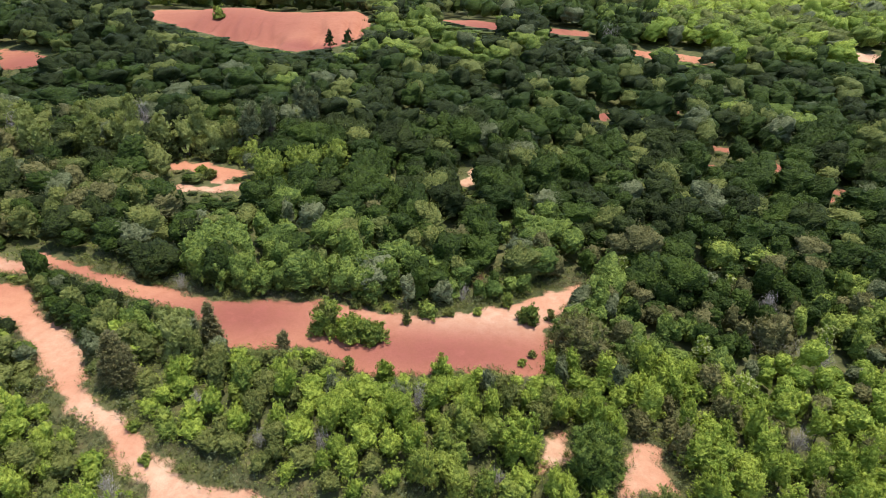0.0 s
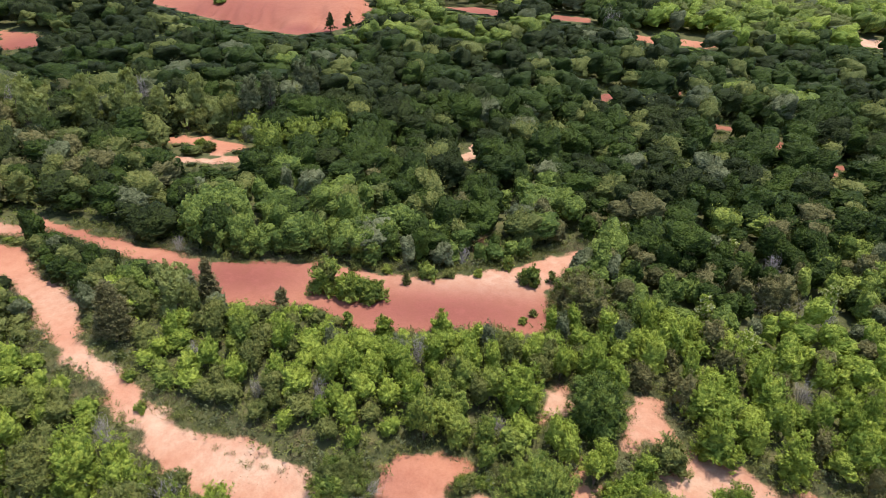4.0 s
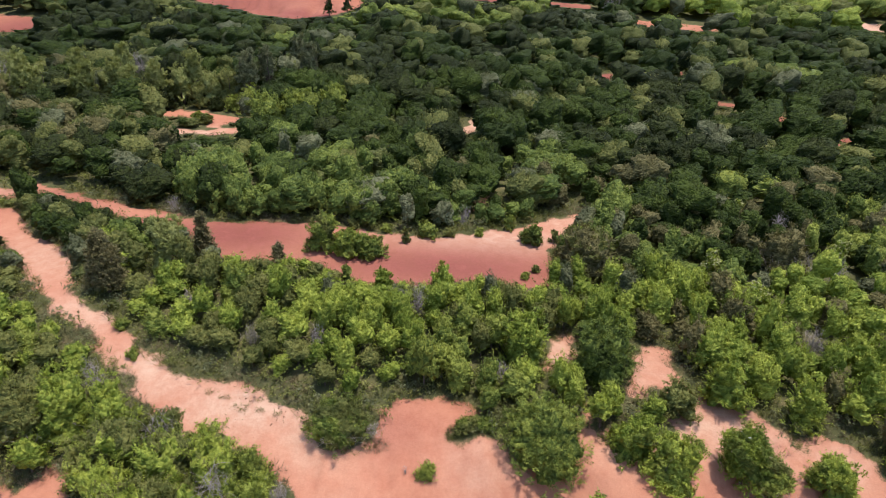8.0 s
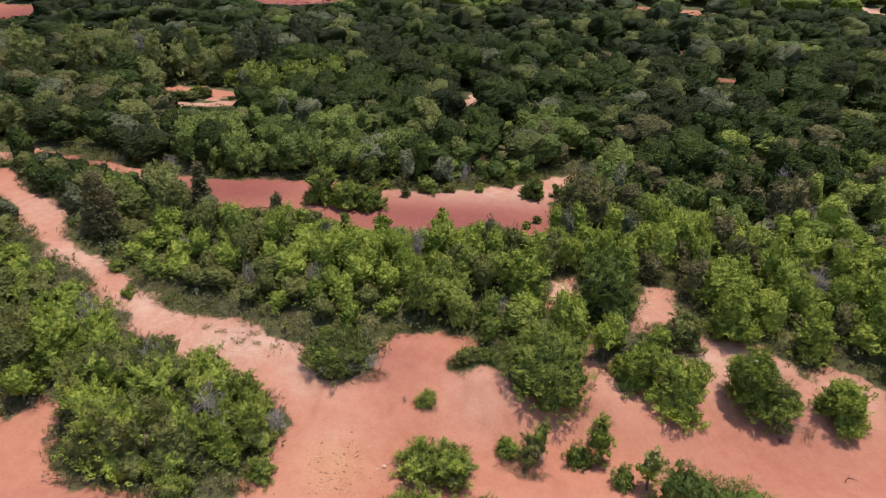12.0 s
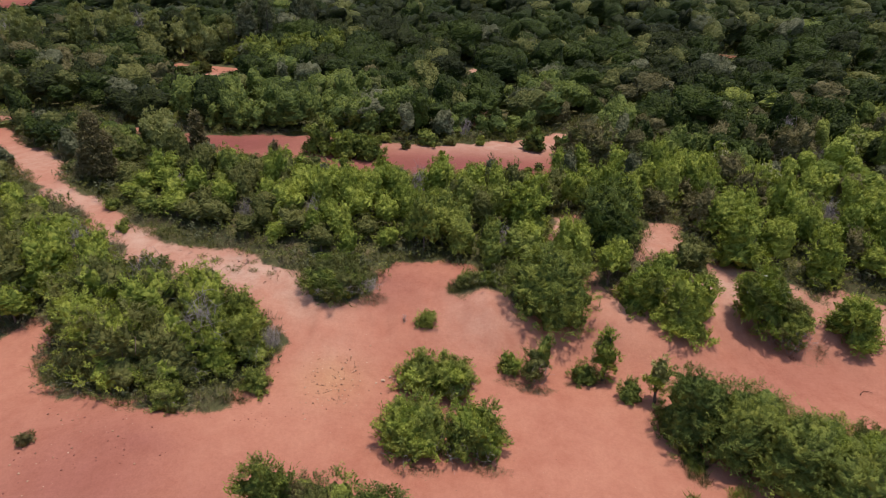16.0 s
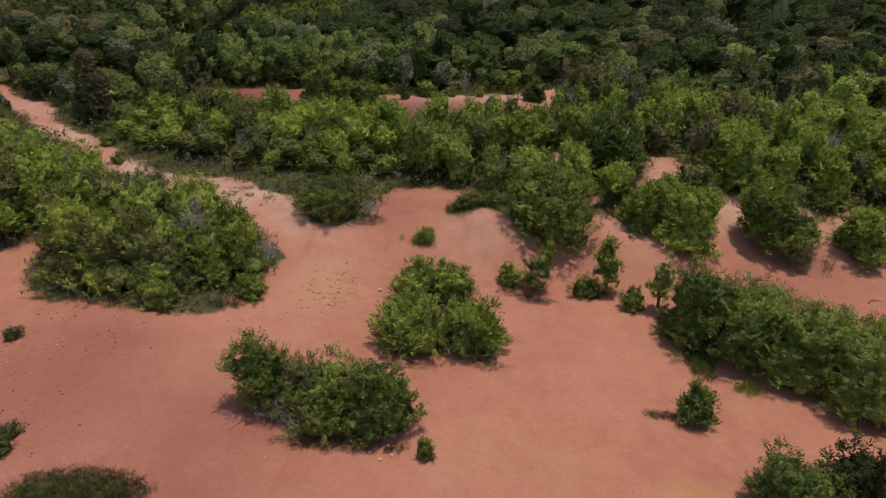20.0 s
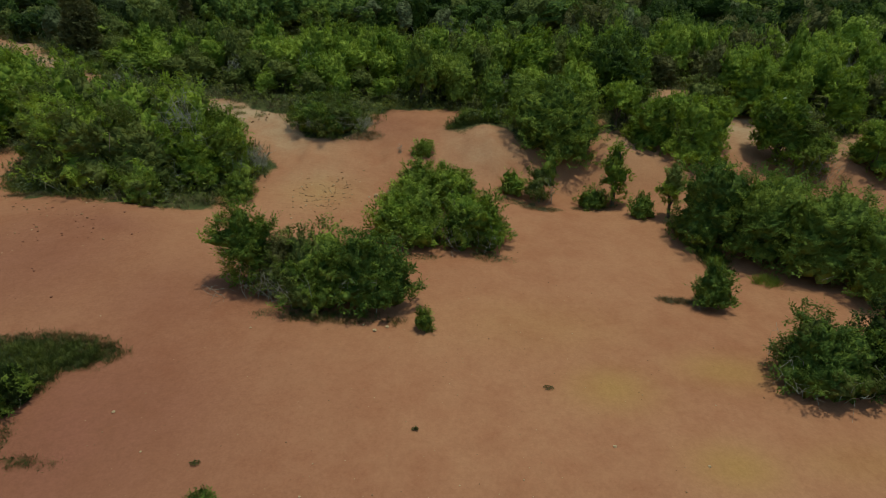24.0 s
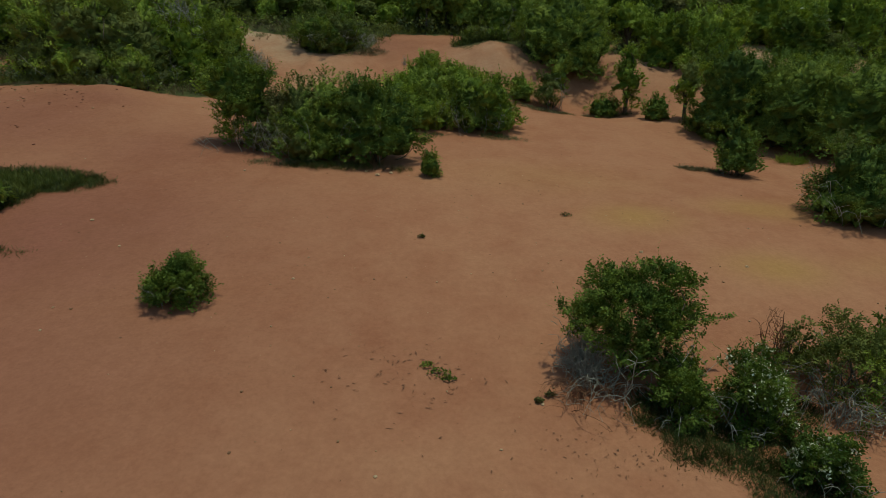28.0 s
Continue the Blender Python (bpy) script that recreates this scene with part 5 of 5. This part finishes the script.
def grass_patch(name, places, count, height, per, seed, mat, label):
    """places: x, y, half widths of patches."""
    rng = np.random.default_rng(seed)
    xs, ys = [], []
    weight = np.array([p[2] * p[3] for p in places])
    for (cx, cy, rx, ry), w in zip(places, weight / weight.sum()):
        m = max(4, int(count * w))
        a, d = rng.random(m) * 6.28, np.sqrt(rng.random(m)) * (0.8 + 0.3 * rng.random(m))
        xs.append(cx + np.cos(a) * d * rx)
        ys.append(cy + np.sin(a) * d * ry)
    x, y = np.concatenate(xs), np.concatenate(ys)
    q = blades(rng, x, y, height * (0.6 + 0.7 * rng.random(len(x))), per)
    me = mesh_of(name, q, quads(len(q) // 4), [mat])
    tagged(new(name, me), label, "grass", kind="stuff")


grass_patch("grass", [(-12.0, 10.0, 2.4, 0.9), (-12.6, 8.6, 1.6, 1.2)], 2600, 0.15, 12, 401, LEAF["grass"], "low green grass patch on a red slope")
grass_patch("herbs", [(-12.9, 9.3, 1.7, 1.0), (-11.6, 9.9, 1.4, 0.55), (-13.2, 8.0, 1.4, 1.0)], 900, 0.30, 9, 412, LEAF["olive"], "tall dull green herbs in a grass patch on a red slope")
grass_patch("herbs", [(-12.2, 9.7, 2.0, 0.8), (-13.0, 8.6, 1.6, 1.2)], 500, 0.24, 8, 413, LEAF["silver"], "grey-green herbs in a grass patch on a red slope")
grass_patch("dry_grass", [(-12.4, 10.2, 2.0, 0.8), (-11.0, 9.9, 0.9, 0.5)], 260, 0.15, 8, 411, LEAF["straw"], "dry stalks in a low green grass patch")
grass_patch("grass", [(-10.3, 5.95, 1.0, 0.16), (-11.4, 6.5, 0.4, 0.7)], 260, 0.11, 10, 402, LEAF["grass"], "thin line of green grass on bare earth")
grass_patch("grass", [(4.4, 0.75, 1.2, 0.55), (4.9, -0.1, 0.75, 0.6), (3.5, 1.4, 0.6, 0.5), (5.3, 1.6, 0.7, 0.5), (5.2, -1.1, 0.9, 0.6)], 2400, 0.11, 12, 403, LEAF["grass"], "green grass strip under wild rose bushes")
grass_patch("grass", [(-13.2, 30.5, 0.6, 0.3), (-12.4, 31.1, 0.5, 0.2), (-11.9, 30.3, 0.5, 0.2), (-10.8, 30.1, 0.4, 0.2), (-14.6, 31.2, 0.5, 0.2), (-15.6, 31.6, 0.4, 0.3)], 110, 0.22, 8, 410, LEAF["olive"], "flat tufts of dull grass on pale earth")
grass_patch("grass", [(2.2, 29.2, 1.8, 0.55), (1.0, 28.7, 0.8, 0.25)], 420, 0.32, 8, 404, LEAF["grass"], "tongue of rough grass on a red slope")
grass_patch("grass", [(11.9, 18.2, 0.6, 1.2), (11.2, 21.0, 0.4, 0.8)], 260, 0.30, 8, 405, LEAF["grass"], "green grass at a thicket's foot")
grass_patch("dry_grass", [(9.1, 14.7, 0.85, 0.25), (9.1, 14.7, 0.85, 0.25), (4.9, 22.6, 0.9, 0.3), (-4.2, 28.3, 0.9, 0.5), (-18.5, 20.6, 1.6, 0.3), (21, 25.6, 1.2, 0.4), (7.6, 23.8, 0.9, 0.3)], 1000, 0.14, 9, 406, LEAF["straw"], "dry greyish grass at the edge of scrub")
grass_patch("grass", [(1.8, 17.4, 0.5, 0.25), (-3.6, 12.3, 1.6, 0.35), (-1.6, 12.2, 0.5, 0.2), (-10.4, 20.6, 1.0, 0.3)], 260, 0.22, 8, 407, LEAF["grass"], "green grass fringe under thorn bushes")
grass_patch("dry_grass", [(5.0, 22.9, 1.3, 0.35), (3.6, 23.1, 0.8, 0.3), (8.2, 24.0, 1.1, 0.3), (1.2, 20.9, 1.2, 0.35), (-1.2, 17.0, 1.2, 0.3), (2.4, 17.2, 0.9, 0.3), (20.8, 25.0, 0.9, 0.4), (-5.0, 12.4, 1.5, 0.35)], 900, 0.12, 9, 414, LEAF["silver"], "thin grey-green weeds at the foot of thorn bushes")
grass_patch("grass", [(11.6, 20.2, 0.5, 1.3), (12.0, 18.6, 0.5, 0.9), (13.4, 16.6, 0.5, 0.5), (11.2, 16.2, 0.4, 0.3)], 420, 0.34, 9, 415, LEAF["green"], "fresh green grass along a thicket's foot")


def wood_edge_grass():
    """Rough grass along the rim of the bare ground."""
    rng = np.random.default_rng(9)
    x, y = rng.uniform(-50, 40, 60000), rng.uniform(19, 62, 60000)
    d = sand_depth(x, y)
    keep = (d > -1.8) & (d < 0.25) & (np.abs(x) < 8 + 0.8 * (y + 8))
    x, y = x[keep], y[keep]
    q = blades(rng, x, y, 0.30 + 0.35 * rng.random(len(x)), 5)
    me = mesh_of("rough_grass", q, quads(len(q) // 4), [LEAF["olive"], LEAF["straw"]], index=(value_noise(x * 0.5, y * 0.5, 51) > 0.62).astype(int).repeat(5))
    tagged(new("rough_grass", me), "rough grass along the edge of red earth", "grass", kind="stuff")


wood_edge_grass()


# ---- stones, weeds and litter on the bare ground ----
def stone_shape(rng, size):
    v = unit(np.array([(x, y, z) for x in (-1, 1) for y in (-1, 1) for z in (-1, 1)], float)) * (0.75 + 0.5 * rng.random((8, 1)))
    f = np.array([(0, 1, 3, 2), (4, 6, 7, 5), (0, 4, 5, 1), (2, 3, 7, 6), (0, 2, 6, 4), (1, 5, 7, 3)])
    a = rng.random() * 6.28
    v = v * [1, 0.8, 0.55] * size
    return np.stack([v[:, 0] * math.cos(a) - v[:, 1] * math.sin(a), v[:, 0] * math.sin(a) + v[:, 1] * math.cos(a), v[:, 2]], 1), f


def scatter_stones(name, places, size, seed, label, mat=STONE):
    rng = np.random.default_rng(seed)
    pieces = []
    for cx, cy, rx, ry, count in places:
        for _ in range(count):
            x, y = cx + rng.normal() * rx * 0.6, cy + rng.normal() * ry * 0.6
            s = size * (0.4 + 1.1 * rng.random() ** 2.5)
            v, f = stone_shape(rng, s)
            pieces.append((v + [x, y, land_at(x, y) + s * 0.15], f))
    v, f = joined(pieces)
    tagged(new(name, mesh_of(name, v, f, [mat])), label, "stones", kind="stuff")


scatter_stones("stones", [(-5.8, 22.5, 1.7, 2.0, 300), (-12.2, 30.2, 2.2, 1.2, 70), (-17, 18, 3, 2.5, 80)], 0.05, 501, "scattered pale stones on red earth")
scatter_stones("clods", [(-14.2, 17.3, 1.8, 0.9, 40), (-17.5, 16.6, 2.2, 1.6, 28), (-15.5, 12.5, 2.0, 1.5, 40), (-9, 19.6, 1.5, 0.6, 30)], 0.045, 503, "dark red clods of earth on a red slope", CLOD)
scatter_stones("gravel", [(0, 8, 9, 6, 260), (-2, 3, 6, 3, 90), (4, 16, 6, 5, 160), (-3, 18, 5, 5, 100)], 0.026, 502, "small gravel strewn over bare red earth")


def stone(x, y, size, seed, label):
    rng = np.random.default_rng(seed)
    bm = bmesh.new()
    bmesh.ops.create_icosphere(bm, subdivisions=2, radius=size)
    for v in bm.verts:
        v.co = v.co * (0.8 + 0.4 * noise.noise(v.co / size * 1.3 + Vector((seed, 0, 0)))) * Vector((1, 0.85, 0.6)).length / 1.45
        v.co.z *= 0.65
    me = bpy.data.meshes.new("stone")
    bm.to_mesh(me)
    bm.free()
    me.materials.append(STONE)
    ob = new("stone", me)
    ob.location = (x, y, land_at(x, y) + size * 0.25)
    ob.rotation_euler = (0, 0, rng.random() * 6.28)
    tagged(ob, label, "stone", "stones on the field")


for n, (x, y, s) in enumerate([(4.72, 6.98, 0.06), (-8.83, 7.72, 0.06), (-2.1, 11.7, 0.09), (-1.7, 11.9, 0.08), (-2.5, 12.0, 0.06), (-6.2, 11.6, 0.05), (-7.5, 6.4, 0.04), (7.0, 6.4, 0.05),
                               (-3.16, 22.6, 0.16), (-2.8, 22.9, 0.10), (-3.5, 22.4, 0.08), (1.6, 1.6, 0.04), (-3.2, 5.2, 0.04), (3.9, 4.6, 0.05), (0.6, 5.6, 0.03)]):
    stone(x, y, s, 510 + n, "pale weathered stone lying on bare red earth")


def weed(x, y, r, seed, label, species="green"):
    """A flat creeping weed: a few runners with leaves."""
    rng = np.random.default_rng(seed)
    top = root("weed", x, y, sink=0.0)
    pieces = []
    for n in range(7):
        a = n * 0.9 + rng.random() * 0.5
        pieces.append(bent(rng, (0, 0, 0.01), (math.cos(a) * r, math.sin(a) * r, 0.04), 0.006, 0.003, 5, 0.1, 3))
    v, f = joined(pieces)
    part("runner_mat", mesh_of("runner_mat", v, f, [BARK]), top)
    k = 60
    a, d = rng.random(k) * 6.28, r * np.sqrt(rng.random(k))
    pos = np.stack([np.cos(a) * d, np.sin(a) * d * 0.6, 0.02 + 0.09 * rng.random(k) * (1 - d / r)], 1)
    q = leaf_quads(pos, unit(rng.normal(size=(k, 3)) + [0, 0, 0.5]), unit(rng.normal(size=(k, 3)) * 0.4 + [0, 0, 1]), np.full(k, 0.055), np.full(k, 0.03))
    part("foliage", mesh_of("foliage", q, quads(k), [LEAF[species]]), top)
    tagged(top, label, "weed", "weeds on the field")


for n, (x, y, r) in enumerate([(-0.05, 2.3, 0.20), (0.1, 2.15, 0.14), (-0.25, 2.5, 0.12), (3.31, 9.23, 0.16), (-0.56, 7.38, 0.10), (-6.0, 6.1, 0.14), (1.55, 1.65, 0.07), (1.75, 1.8, 0.08)]):
    weed(x, y, r, 530 + n, "low green weed creeping over bare earth" if n < 3 else "small dark weed creeping over bare earth", "green" if n < 3 else "bronze")


def litter():
    """Dark dead leaves and bits of twig strewn on the earth."""
    rng = np.random.default_rng(12)
    x = np.concatenate([rng.normal(-0.6, 0.75, 90), rng.normal(2.6, 0.7, 120), rng.uniform(-8, 8, 120)])
    y = np.concatenate([rng.normal(2.2, 0.45, 90), rng.normal(0.7, 0.5, 120), rng.uniform(-1, 14, 120)])
    k = len(x)
    pos = np.stack([x, y, land(x, y) + 0.012], 1)
    flat = unit(rng.normal(size=(k, 3)) * [1, 1, 0.12])
    q = leaf_quads(pos, flat, np.tile([0, 0, 1.0], (k, 1)), np.where(np.arange(k) < 90, 0.06 + 0.09 * rng.random(k), 0.03 + 0.07 * rng.random(k) ** 2), 0.010 + 0.014 * rng.random(k))
    tagged(new("leaf_litter", mesh_of("leaf_litter", q, quads(k), [RUST])), "dead brown leaves and twigs on red earth", "leaf litter", kind="stuff")


litter()


def fallen_branch(x, y, seed):
    """A short curved dead branch lying on the slope."""
    rng = np.random.default_rng(seed)
    top = root("fallen_branch", x, y, sink=0.0)
    u = np.linspace(0, 1, 9)
    p = np.stack([-0.35 + 0.7 * u, 0.25 * np.sin(u * 3.0) - 0.1, 0.04 + 0.05 * u], 1) + rng.normal(size=(9, 3)) * 0.008
    v, f = tube(p, np.linspace(0.035, 0.012, 9), 6)
    part("limb", mesh_of("limb", v, f, [RUST], True), top)
    w, g = bent(rng, p[4], p[4] + [0.1, 0.22, 0.06], 0.014, 0.005, 4, 0.1, 4)
    part("side_twig", mesh_of("side_twig", w, g, [RUST]), top)
    tagged(top, "curved brown dead branch lying on red earth", "branch")


fallen_branch(22.7, 22.8, 610)
